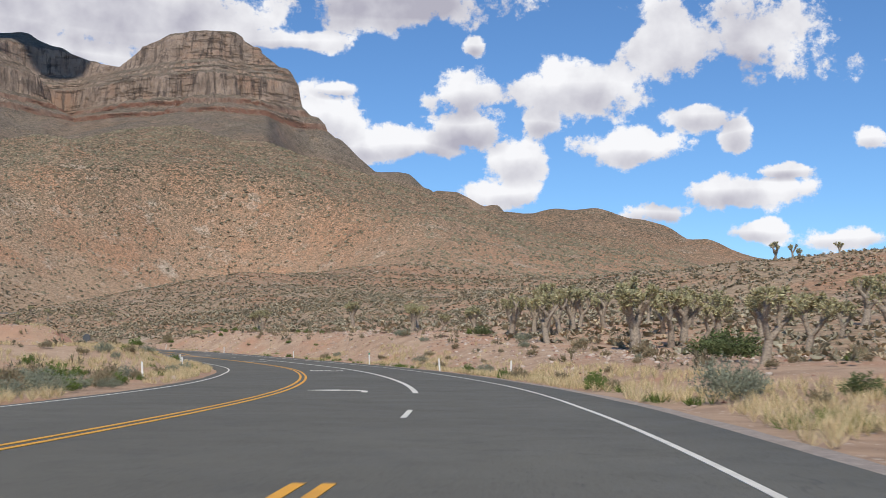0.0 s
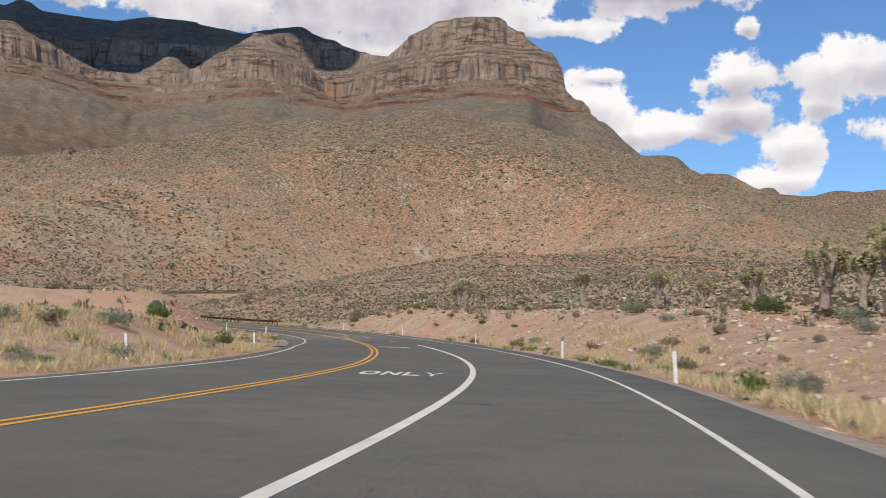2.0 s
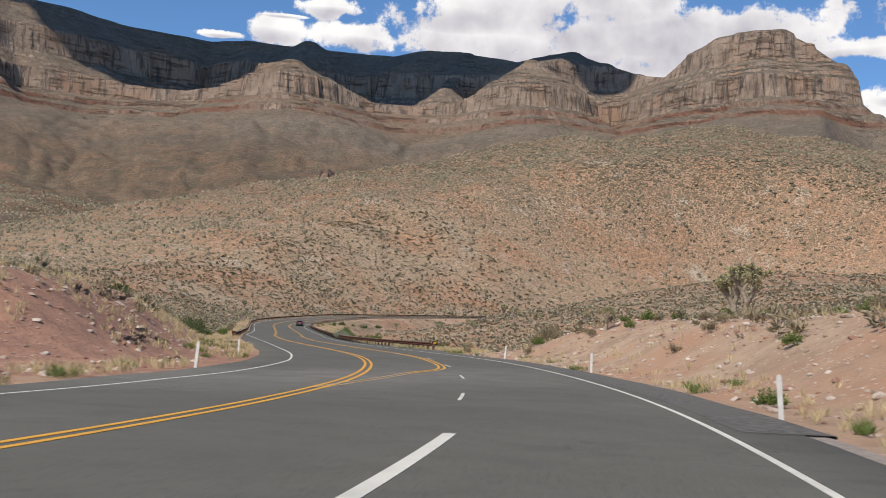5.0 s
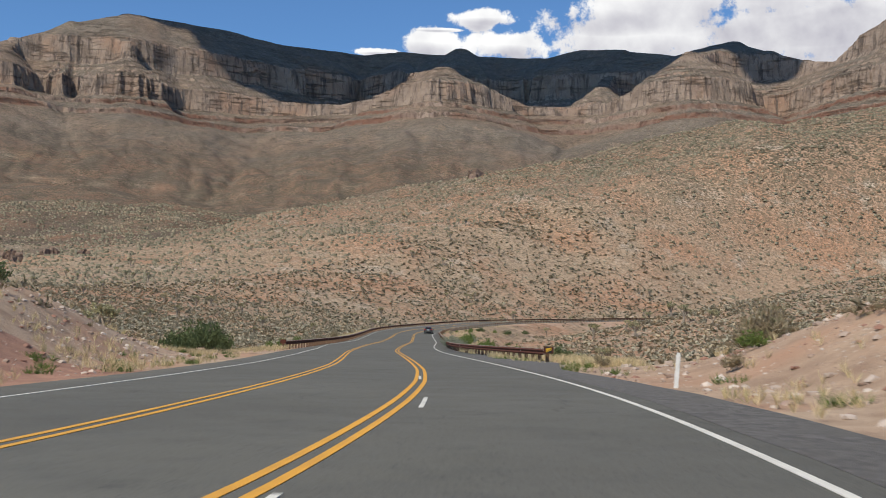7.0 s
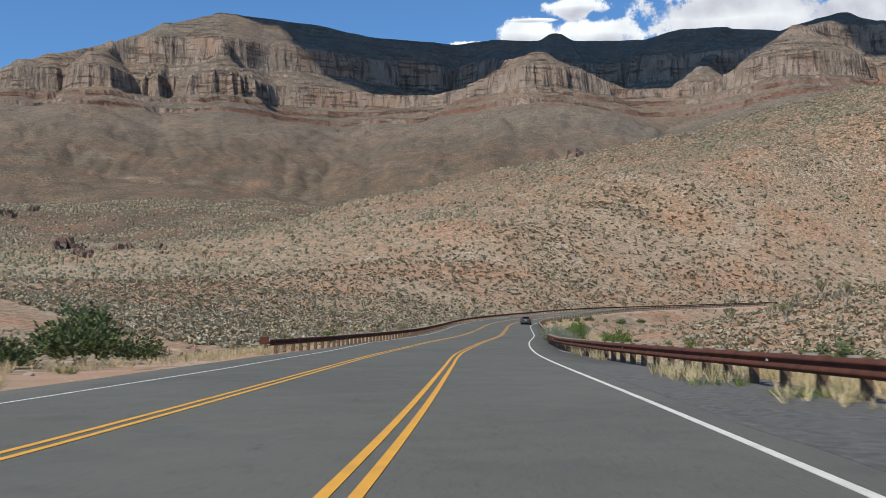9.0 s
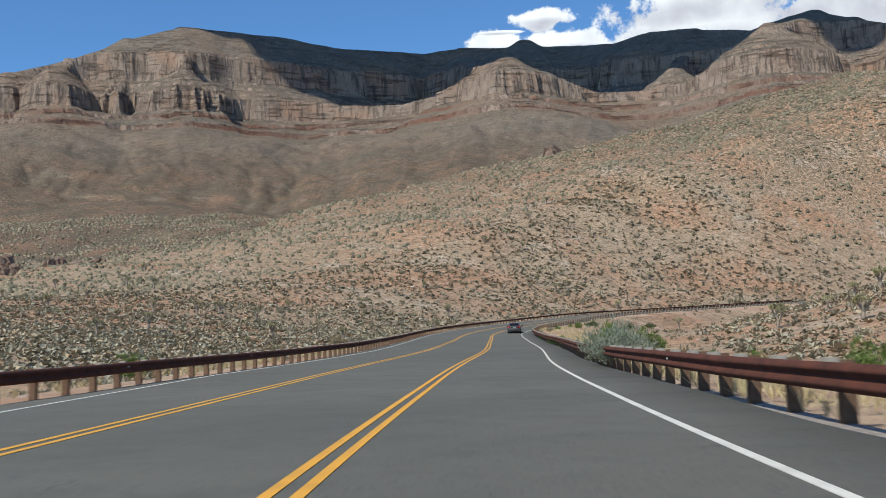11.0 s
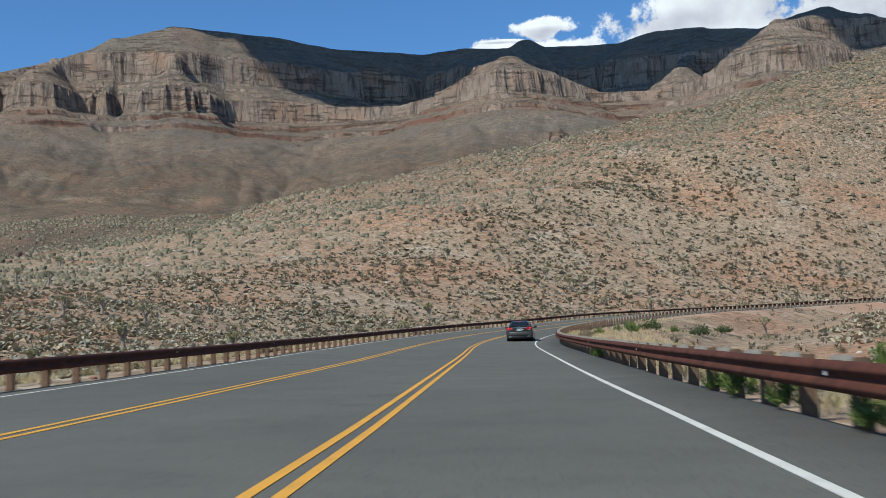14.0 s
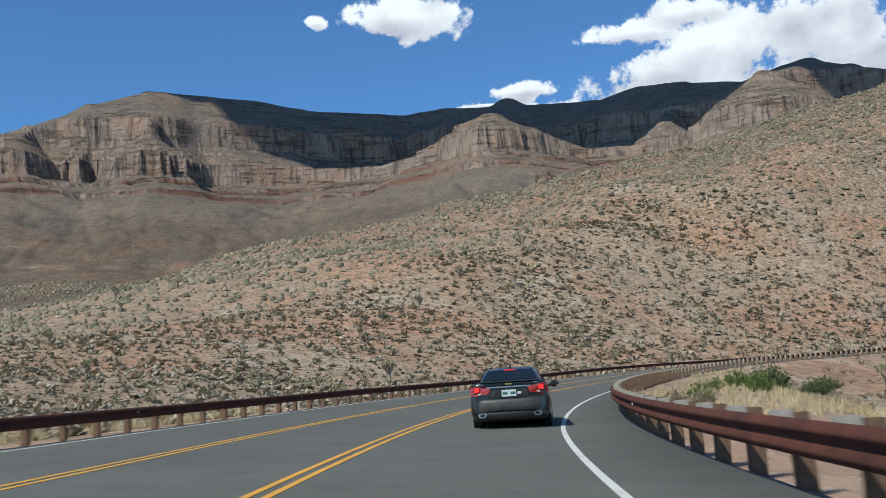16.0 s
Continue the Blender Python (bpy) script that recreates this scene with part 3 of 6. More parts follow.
# Crests: (azimuth, distance, height)
CRESTS = [
    # the long mesa on the far side of the basin
    [(72, 2140, 290), (69, 2143, 316), (65.1, 2175, 363), (63.2, 2196, 440), (62, 2227, 532), (60.8, 2238, 550), (58.1, 2279, 594), (55.4, 2330, 653), (52.9, 2371, 692), (50.4, 2422, 699), (48.1, 2473, 703), (45.7, 2534, 699),
     (41, 2635, 708), (39, 2655, 728), (36.7, 2600, 706), (35.9, 2600, 722), (35.1, 2600, 704), (31.3, 2580, 693), (29.5, 2530, 699), (27.6, 2500, 690), (24.7, 2430, 652), (22.9, 2350, 650), (22.0, 2330, 650), (20.3, 2300, 618), (18.5, 2270, 588)],
    # spurs in front of it
    [(36.8, 2110, 546), (37.6, 2190, 560), (38.4, 2320, 590), (39.0, 2450, 650)],
    [(24.1, 2110, 572), (23.4, 2200, 596), (22.4, 2310, 640)],
    [(52.8, 2210, 590), (53.8, 2340, 660)],
    [(46.6, 2330, 590), (47.2, 2450, 680)],
    [(58.8, 2180, 545), (58.3, 2280, 590)],
    # the lower tier that runs on between the spurs
    [(48, 2260, 520), (45, 2240, 500), (42, 2210, 492), (39.5, 2170, 505), (36.8, 2110, 546)],
    [(36.8, 2110, 546), (34.5, 2150, 515), (32.5, 2180, 490), (30, 2180, 488), (27.5, 2170, 498), (24.1, 2110, 572)],
    [(40.0, 2130, 496), (38.4, 2115, 520), (36.8, 2110, 548), (35.2, 2115, 520), (33.6, 2130, 496)],
    [(27.3, 2140, 500), (25.7, 2120, 532), (24.1, 2110, 572), (22.5, 2125, 540), (21.0, 2150, 505)],
    [(28.6, 2300, 556), (28.0, 2400, 620), (27.8, 2480, 680)],
    # the round-topped butte and its long shoulder
    [(18.5, 2270, 588), (16.9, 2190, 560), (15.6, 2140, 596), (14.2, 2100, 613), (12.6, 2080, 618), (11.5, 2070, 616)],
    [(13.9, 2170, 612), (13.2, 2070, 612), (12.2, 2040, 606)],
    [(11.5, 2070, 614), (10.1, 2070, 588), (8.65, 2070, 549), (8.4, 2060, 508)],
    [(8.4, 2060, 508), (6.93, 2050, 451), (5.9, 2045, 412), (5.0, 2035, 372), (4.4, 2030, 345), (2.0, 2010, 338), (0.9, 1995, 308), (-0.6, 1980, 284), (-1.6, 1975, 276), (-2.4, 1970, 252), (-4.4, 1950, 244), (-7, 1945, 225), (-10, 1950, 205), (-13, 1960, 170)],
]
# The lower hills: crest lines with the slope at which they fall away
HILLS = [
    ([(-395, 300, 6), (-432, 370, 20), (-460, 455, 38), (-478, 545, 60), (-480, 640, 88), (-445, 742, 116), (-395, 800, 136), (-330, 920, 172), (-280, 1080, 212), (-310, 1280, 255), (-430, 1560, 320)], 0.33),
    ([(-1400, 900, 205), (-1150, 930, 190), (-960, 900, 150), (-820, 780, 100), (-700, 600, 52)], 0.22),
    ([(40, 1560, 160), (110, 1500, 176), (172, 1486, 187), (215, 1490, 172), (290, 1470, 138), (350, 1440, 116), (420, 1400, 96), (700, 1400, 84)], 0.36),
    ([(8, 268, 8), (24, 258, 13), (40, 252, 17), (58, 250, 20.5), (92, 252, 22.5), (140, 262, 24.5), (330, 300, 27)], 0.13),
]


def ridge(knots, fall, x, y, stray):
    """The height of a hill whose crest runs along the knots and falls away evenly; stray bends its contours."""
    best = np.full(x.shape, -1e9)
    for (x0, y0, z0), (x1, y1, z1) in zip(knots[:-1], knots[1:]):
        dx, dy = x1 - x0, y1 - y0
        t = np.clip(((x - x0) * dx + (y - y0) * dy) / (dx * dx + dy * dy), 0, 1)
        h = z0 + t * (z1 - z0)
        d = np.hypot(x - x0 - t * dx, y - y0 - t * dy) + np.clip(h / 120, 0.08, 1.2) * stray
        best = np.maximum(best, h - fall * (np.sqrt(np.maximum(d, 0) ** 2 + 900) - 30))
    return best


def mountain(x, y):
    """The height of the layered mountains and the hills, on arrays."""
    run, gap, along_crest, roof = np.full(x.shape, 1e9), np.full(x.shape, 1e9), np.zeros(x.shape), np.zeros(x.shape)
    walked = 0.0
    # the butte's far flank falls away more steeply
    turn = np.degrees(np.arctan2(-(x + 15), y - 112))
    steep = 1 + 1.25 * smoothstep(9.5, 7.0, turn) * smoothstep(1480, 1760, np.hypot(x + 15, y - 112))
    for crest in CRESTS:
        knots = [polar(*k) for k in crest]
        walked += 700.0
        for (a, b) in zip(knots[:-1], knots[1:]):
            dx, dy = b[0] - a[0], b[1] - a[1]
            t = np.clip(((x - a[0]) * dx + (y - a[1]) * dy) / (dx * dx + dy * dy), 0, 1)
            q = np.hypot(x - a[0] - t * dx, y - a[1] - t * dy)
            top = a[2] + t * (b[2] - a[2])
            here = np.maximum(q - 15, 0) * steep + run_of(top)
            length = math.hypot(dx, dy)
            px, py = x - a[0] - t * dx, y - a[1] - t * dy
            sweep = np.abs(np.arctan2(dx * py - dy * px, dx * px + dy * py))
            along_crest = np.where(here < run, walked + t * length - 190 * sweep, along_crest)
            roof = np.where(here < run, top - (0.05 + 0.25 * smoothstep(560, 400, top)) * q, roof)
            walked += length
            run = np.minimum(run, here)
            gap = np.minimum(gap, q)
    # buttresses and gullies: the face steps in and out
    out = smoothstep(300, 700, run)
    # the columns of the cliffs stand one beside the other along the face
    side = along_crest + 7 * fbm(x, y, 90, 2, 33)
    wob = 32 * fbm(x, y, 230, 2, 3) + 20 * fbm(x, y, 95, 2, 11)
    flute = 26 * np.abs(vnoise(side / 60, run * 0.004 + 3.3, 35)) + 13 * np.abs(vnoise(side / 24, run * 0.006 + 7.7, 36)) + 7 * np.abs(vnoise(side / 11, run * 0.008, 37))
    wob = wob + flute * (0.30 + 0.70 * smoothstep(190, 215, run) * (1 - smoothstep(290, 330, run)))
    run = run + wob * smoothstep(25, 110, gap) * (1 - 0.35 * out) * (1 - 0.7 * smoothstep(61, 64, turn))
    # gullies run down the skirts of the mountain
    side = 37 * turn + 26 * fbm(x, y, 120, 3, 23)
    gully = 1 - 2.2 * np.abs(fbm(side, run * 0.16, 85, 3, 27)) + 0.6 * (1 - 2.2 * np.abs(fbm(side, run * 0.25, 36, 2, 28)))
    run = run + 11 * np.maximum(gully, -0.3) * smoothstep(30, 160, gap) * smoothstep(300, 520, run) * (1 - smoothstep(1500, 2200, run))
    z = np.interp(run, PROFILE_DF, PROFILE_ZF)
    z = np.minimum(z, roof)
    stray = 38 * fbm(x, y, 190, 4, 31) + 10 * fbm(x, y, 45, 2, 41)
    for knots, fall in HILLS:
        hill = ridge(knots, fall, x, y, stray)
        k = 10.0 if fall > 0.15 else 1.5
        z = np.where(np.abs(z - hill) < 3 * k, np.maximum(z, hill) + k * np.log1p(np.exp(-np.abs(z - hill) / k)) - 0.0, np.maximum(z, hill))
    return z + 2.2 * fbm(x, y, 60, 3, 51) - 5.0 * np.clip(1 - 3.5 * np.abs(fbm(x, y, 170, 3, 53)), 0, 1) * smoothstep(25, 90, z) * (1 - smoothstep(380, 440, z))


def land(x, y):
    """The ground's height everywhere, and its distance to the pavement."""
    shape = x.shape
    s, d, zr = (a.reshape(shape) for a in nearest_road(x, y))
    right, left = d - PAVE_R, PAVE_L - d
    off = np.maximum(np.maximum(right, left), 0)
    # right of the road: a cut bank, then the tree-covered rise; further on a low wash
    cut_r = (0.9 + 1.9 * smoothstep(135, 190, s) * (1 - smoothstep(250, 266, s))) * (1 - smoothstep(262, 275, s))
    rise = (1 - smoothstep(262, 285, s)) * (0.05 * np.clip(right - 9, 0, 30) + 0.02 * np.clip(right - 39, 0, 60))
    bank_r = cut_r * smoothstep(1.8, 9.0, right) + rise
    wash = smoothstep(270, 300, s)
    low_r = wash * (-2.6 * smoothstep(3.5, 14, right) * (1 - smoothstep(22, 60, right)) + 0.035 * np.clip(right - 15, 0, 120))
    cut_l = 3.6 * smoothstep(210, 224, s) * (1 - smoothstep(272, 302, s)) * smoothstep(2.2, 10, left) + 1.45 * smoothstep(138, 162, s) * (1 - smoothstep(170, 181, s)) * smoothstep(1.4, 6.0, left)
    low_l = -1.6 * smoothstep(302, 322, s) * smoothstep(2, 12, left) + 0.035 * np.clip(left - 20, 0, 200) + 0.5 * smoothstep(5, 16, left) * (1 - smoothstep(140, 175, s))
    z = zr + bank_of(s) * np.clip(-d, 0, 14) + np.where(d > -5, bank_r + low_r, cut_l + low_l)
    rough = 0.34 * fbm(x, y, 14, 4, 61) * smoothstep(2.0, 9.0, off) + 0.7 * fbm(x, y, 45, 3, 71) * smoothstep(6, 30, off)
    z = z + rough - 0.10 * smoothstep(0.0, 1.5, off)
    hills = mountain(x, y)
    far = smoothstep(14, 150, off)
    k = 4.0
    m = np.maximum(z, hills) + k * np.log1p(np.exp(-np.abs(z - hills) / k)) - k * 0.69 * np.exp(-np.abs(z - hills) / k)
    z = z * (1 - far) + m * far
    return z, off, s, d


def grid_mesh(name, xs, ys, zs, material, closed=False):
    rows, cols = xs.shape
    idx = np.arange(rows * cols).reshape(rows, cols)
    if closed:
        idx = np.c_[idx, idx[:, :1]]
    quads = np.stack([idx[:-1, :-1], idx[:-1, 1:], idx[1:, 1:], idx[1:, :-1]], -1).reshape(-1, 4)
    me = bpy.data.meshes.new(name)
    me.vertices.add(rows * cols)
    me.vertices.foreach_set("co", np.stack([xs, ys, zs], -1).astype(np.float32).ravel())
    me.loops.add(quads.size)
    me.loops.foreach_set("vertex_index", quads.astype(np.int32).ravel())
    me.polygons.add(len(quads))
    me.polygons.foreach_set("loop_start", np.arange(0, quads.size, 4, dtype=np.int32))
    me.polygons.foreach_set("loop_total", np.full(len(quads), 4, np.int32))
    me.polygons.foreach_set("use_smooth", np.ones(len(quads), bool))
    me.update(calc_edges=True)
    me.materials.append(material)
    return new(name, me)


# the far land: a fan round the middle of the way, fine towards the mountains
az = np.radians(np.r_[np.arange(-28, -6, 0.2), np.arange(-6, 67, 0.125), np.arange(67, 78, 0.25), np.arange(78, 332, 4)])
rad = np.r_[np.arange(120, 700, 7), np.arange(700, 1500, 9), np.arange(1500, 1680, 6), np.arange(1680, 2440, 3.2), np.arange(2440, 2800, 6), np.arange(2800, 4400, 100)]
R_, A_ = np.meshgrid(rad, az, indexing="ij")
FX, FY = -15 - R_ * np.sin(A_), 112 + R_ * np.cos(A_)
FZ = land(FX, FY)[0]
NEAR_BOX = (-345.0, 110.0, -75.0, 640.0)
inside = np.minimum(np.minimum(FX - NEAR_BOX[0], NEAR_BOX[1] - FX), np.minimum(FY - NEAR_BOX[2], NEAR_BOX[3] - FY))
FZ = FZ - 6.0 * smoothstep(2, 16, inside)

# ---------------------------------------------------------------- land and road
range_ob = tagged(grid_mesh("mountain_range", FX, FY, FZ, ROCK, closed=True), "layered brown desert mountains with scrub-dotted lower slopes", "mountain", kind="structure")
# the cliffs are broken rock with sharp edges
lower = np.c_[FZ, FZ[:, :1]]
range_ob.data.polygons.foreach_set("use_smooth", (lower[:-1, :-1] < 385).ravel())
gx, gy = np.meshgrid(np.arange(NEAR_BOX[0], NEAR_BOX[1], 1.4), np.arange(NEAR_BOX[2], NEAR_BOX[3], 1.4))
GZ, OFF, GS, GD = land(gx, gy)
ground = tagged(grid_mesh("ground", gx, gy, GZ - 0.12 * (1 - smoothstep(0.0, 0.9, OFF)), DESERT), "dry pinkish stony desert ground", "ground", kind="structure")
# away from the road the ground is that of the hills
ground.data.materials.append(ROCK)
wild = OFF + 26 * fbm(gx, gy, 60, 5, 91) + 12 * fbm(gx, gy, 7, 2, 92) > np.interp(GS, [278, 300], [30, 3])
ground.data.materials.append(RED_SOIL)
cut = (GS > 205) & (GS < 262) & (GD < -13.6 + 0.8 * fbm(gx, gy, 4, 3, 93)) & (GD > -23 + 4 * fbm(gx, gy, 8, 3, 94))
ground.data.polygons.foreach_set("material_index", np.where(cut, 2, wild)[:-1, :-1].astype(np.int32).ravel())


def land_z(x, y):
    """The near ground's height, read off its grid."""
    i = np.clip((np.asarray(x, float) - NEAR_BOX[0]) / 1.4, 0, gx.shape[1] - 1.001)
    j = np.clip((np.asarray(y, float) - NEAR_BOX[2]) / 1.4, 0, gx.shape[0] - 1.001)
    a, b = i.astype(int), j.astype(int)
    u, v = i - a, j - b
    return (GZ[b, a] * (1 - u) + GZ[b, a + 1] * u) * (1 - v) + (GZ[b + 1, a] * (1 - u) + GZ[b + 1, a + 1] * u) * v


def strip(name, s, d, up, material):
    """A ribbon along the road: d is a list of offsets (numbers or arrays along s)."""
    rows = np.stack([road(s, np.broadcast_to(np.asarray(k, float), s.shape), up) for k in d], 1)
    return grid_mesh(name, rows[..., 0], rows[..., 1], rows[..., 2], material)


def slab(name, s, d0, d1, up, thick, material):
    """A ribbon with edges that go down."""
    rows = [road(s, np.broadcast_to(np.asarray(k, float), s.shape), z) for k, z in ((d0, up - thick), (d0, up), (d1, up), (d1, up - thick))]
    rows = np.stack(rows, 1)
    ob = grid_mesh(name, rows[..., 0], rows[..., 1], rows[..., 2], material)
    ob.data.polygons.foreach_set("use_smooth", np.zeros(len(ob.data.polygons), bool))
    return ob


S_ALL = np.arange(2.0, ARC[-1] - 2, 1.0)
wob_r = 0.10 * fbm(S_ALL, S_ALL * 0, 7, 3, 5)
edge_r = PAVE_R + wob_r + 1.9 * smoothstep(262, 276, S_ALL) * (1 - smoothstep(296, 322, S_ALL))
pave = np.stack([road(S_ALL, np.broadcast_to(np.asarray(k, float), S_ALL.shape), z) for k, z in
                 ((PAVE_L - 0.08 + wob_r, -0.12), (PAVE_L + wob_r, 0.0), (LEFT_EDGE, 0.0), (-7.6, 0.0), (-3.8, 0.0), (0.0, 0.0), (edge_r, 0.0), (edge_r + 0.08, -0.12))], 1)
tagged(grid_mesh("road", pave[..., 0], pave[..., 1], pave[..., 2], ASPHALT), "grey worn asphalt road with painted lines", "road", kind="structure")
s_ch = np.arange(196, 300, 1.0)
tagged(slab("pavement", s_ch, 0.55 + 0.12 * fbm(s_ch, s_ch * 0, 5, 3, 8), np.interp(s_ch, S_ALL, edge_r) + 0.5 + 0.25 * fbm(s_ch, s_ch * 0, 9, 3, 9), 0.006, 0.1, CHIPS), "loose grey gravel along the road edge", "gravel", kind="structure")
s_g = np.arange(60, 330, 1.0)
tagged(slab("pavement", s_g, np.interp(s_g, S_ALL, edge_r) - 0.03, np.interp(s_g, S_ALL, edge_r) + 0.4 + 0.2 * fbm(s_g, s_g * 0, 6, 3, 19), -0.02, 0.15, PALE_GRAVEL), "narrow gravel shoulder beside the asphalt", "gravel", kind="structure")
# the side road that leaves between the banks
TURN = [(-25.0, 103.0), (-31.5, 109.5), (-38.0, 114.0), (-47.0, 117.5), (-60.0, 120.0), (-80.0, 121.0), (-110.0, 118.0)]
turn, _ = spline(TURN, 60)
tn = np.gradient(turn, axis=0)
tn /= np.linalg.norm(tn, axis=1)[:, None]
tw = np.interp(np.arange(60), [0, 9, 22, 59], [9.5, 6.0, 3.4, 3.0])
rows = []
for k in np.linspace(-1, 1, 9):
    q = turn + np.c_[tn[:, 1], -tn[:, 0]] * (tw * k)[:, None]
    s_q, d_q, _zq = nearest_road(q[:, 0], q[:, 1])
    z_q = np.where(d_q > PAVE_L - 0.6, road(s_q, np.maximum(d_q, PAVE_L))[:, 2] - 0.02, land_z(q[:, 0], q[:, 1]) + 0.05)
    rows.append(np.c_[q, z_q])
rows = np.stack(rows, 1)
tagged(grid_mesh("pavement", rows[..., 0], rows[..., 1], rows[..., 2], GREY_GRAVEL), "grey gravel side road joining the highway", "side road", kind="structure")


def line_mark(s0, s1, d, width, material, label, step=1.0):
    s = np.arange(s0, s1 + 0.5 * step, step)
    dd = np.broadcast_to(np.asarray(d(s) if callable(d) else d, float), s.shape)
    tagged(slab("trim", s, dd - width / 2, dd + width / 2, 0.007, 0.012, material), label, "road marking", kind="structure")


END = ARC[-1] - 3
line_mark(5, END, lambda s: np.interp(s, [75, 95, 112, 135, 150, 175, 205, 225, 255, 335, 362, 395, 425, 455, 480], [0.12, 0.02, 0.12, 0.06, 0.12, 0.16, 0.16, 0.16, 0.16, -0.08, 0.06, 0.12, -0.04, -0.16, 0.0]), 0.10, WHITE_PAINT, "white painted line at the road's edge")
line_mark(5, END, lambda s: np.interp(s, [90, 115, 135, 152, 180, 200, 213, 230, 245, 262, 298, 322, 348, 390, 430], [-12.2, -12.0, -12.0, -11.7, -11.9, -11.2, -10.9, -10.7, -10.8, -10.9, -10.6, -10.9, -12.1, -11.6, -11.9]), 0.10, WHITE_PAINT, "white painted line at the far edge")
def outer(k):
    return lambda s: np.interp(s, [80, 115, 135, 152, 200, 235, 250, 270, 345, 358, 390, 420, 440], [-7.8, -7.78, -7.68, -7.42, -7.4, -7.1, -7.05, -7.05, -7.8, -7.85, -7.6, -7.45, -7.45]) + k


for k in (-0.13, 0.13):
    line_mark(5, END, outer(k), 0.11, YELLOW_PAINT, "double yellow painted line")
    line_mark(5, 80, -3.6 + k, 0.12, YELLOW_PAINT, "double yellow painted line")


def nose(k):
    return lambda s: np.interp(s, [203, 208, 213, 217, 219, 220.5, 222, 224, 227, 230, 241, 250, 262, 300, 316, 340, 360, 375, 393, 415, 445, 470],
                               [-7.4, -7.0, -6.3, -5.75, -5.3, -4.88, -4.5, -4.24, -4.06, -3.95, -3.68, -3.5, -3.4, -3.52, -3.68, -3.66, -3.57, -3.5, -3.5, -3.62, -3.76, -3.8]) + k


for k in (-0.12, 0.12):
    line_mark(217, END, nose(k), 0.105, YELLOW_PAINT, "double yellow painted line")
    line_mark(204, 217, nose(k), 0.10, DUSTY_PAINT, "worn dusty yellow painted line")
line_mark(90.4, 93.6, -3.62, 0.11, WHITE_PAINT, "white dash between the lanes")
line_mark(104, 193, -3.59, 0.17, WHITE_PAINT, "thick white painted lane line")
for k, d_dash in enumerate((-4.05, -3.95, -3.7, -3.28, -3.5)):
    line_mark(201.3 + 12.55 * k, 204.4 + 12.55 * k, d_dash, 0.075, WHITE_PAINT, "white dash between the lanes")


def road_shape(polys, s0, d0, label):
    """Flat painted shapes: outlines in metres along and across the road."""
    bm = bmesh.new()
    for poly in polys:
        top = [bm.verts.new(road(s0 + a, d0 + c, 0.008)) for c, a in poly]
        low = [bm.verts.new(road(s0 + a, d0 + c, -0.004)) for c, a in poly]
        f = bm.faces.new(top)
        n = len(poly)
        for i in range(n):
            bm.faces.new((top[i], low[i], low[(i + 1) % n], top[(i + 1) % n]))
    bmesh.ops.recalc_face_normals(bm, faces=bm.faces)
    me = bpy.data.meshes.new("trim")
    bm.to_mesh(me)
    me.materials.append(WHITE_PAINT)
    tagged(new("trim", me), label, "road marking", kind="structure")


def bar(c0, a0, c1, a1, w=0.09):
    """A slanting stroke, wide across the road."""
    return [(c0 - w / 2, a0), (c0 + w / 2, a0), (c1 + w / 2, a1), (c1 - w / 2, a1)]


def box(c0, a0, c1, a1):
    return [(c0, a0), (c1, a0), (c1, a1), (c0, a1)]


L = 2.3
LETTERS = [
    (0.0, [[(0.0, 0.5), (0.11, 0.6), (0.11, L - 0.6), (0.0, L - 0.5)], [(0.39, 0.6), (0.5, 0.5), (0.5, L - 0.5), (0.39, L - 0.6)],
           [(0.0, 0.5), (0.14, 0.0), (0.36, 0.0), (0.5, 0.5), (0.39, 0.6), (0.31, 0.32), (0.19, 0.32), (0.11, 0.6)],
           [(0.0, L - 0.5), (0.11, L - 0.6), (0.19, L - 0.32), (0.31, L - 0.32), (0.39, L - 0.6), (0.5, L - 0.5), (0.36, L), (0.14, L)]]),
    (0.62, [box(0.0, 0, 0.1, L), box(0.36, 0, 0.46, L), [(0.1, L), (0.1, L - 0.6), (0.36, 0), (0.36, 0.6)]]),
    (1.20, [box(0.0, 0, 0.1, L), box(0.1, 0, 0.44, 0.34)]),
    (1.72, [box(0.2, 0, 0.3, L * 0.45), [(0.2, L * 0.45), (0.25, L * 0.45), (0.1, L), (0.0, L)], [(0.25, L * 0.45), (0.3, L * 0.45), (0.5, L), (0.4, L)]]),
]
road_shape([[(c + off, a) for c, a in poly] for off, polys in LETTERS for poly in polys], 143.1, -6.62, "white painted word ONLY on the turn lane")
ARROW = [[(1.75, 0.0), (1.95, 0.0), (1.95, 1.3), (1.75, 1.3)], [(1.95, 1.3), (1.6, 2.1), (1.1, 2.2), (1.1, 1.75), (1.45, 1.65), (1.75, 1.3)],
         [(1.1, 1.55), (1.1, 2.45), (0.75, 2.5), (0.0, 1.95), (0.75, 1.5)]]
for s_arrow in (104.9, 182.2):
    road_shape(ARROW, s_arrow, -7.0, "white painted left-turn arrow on the turn lane")

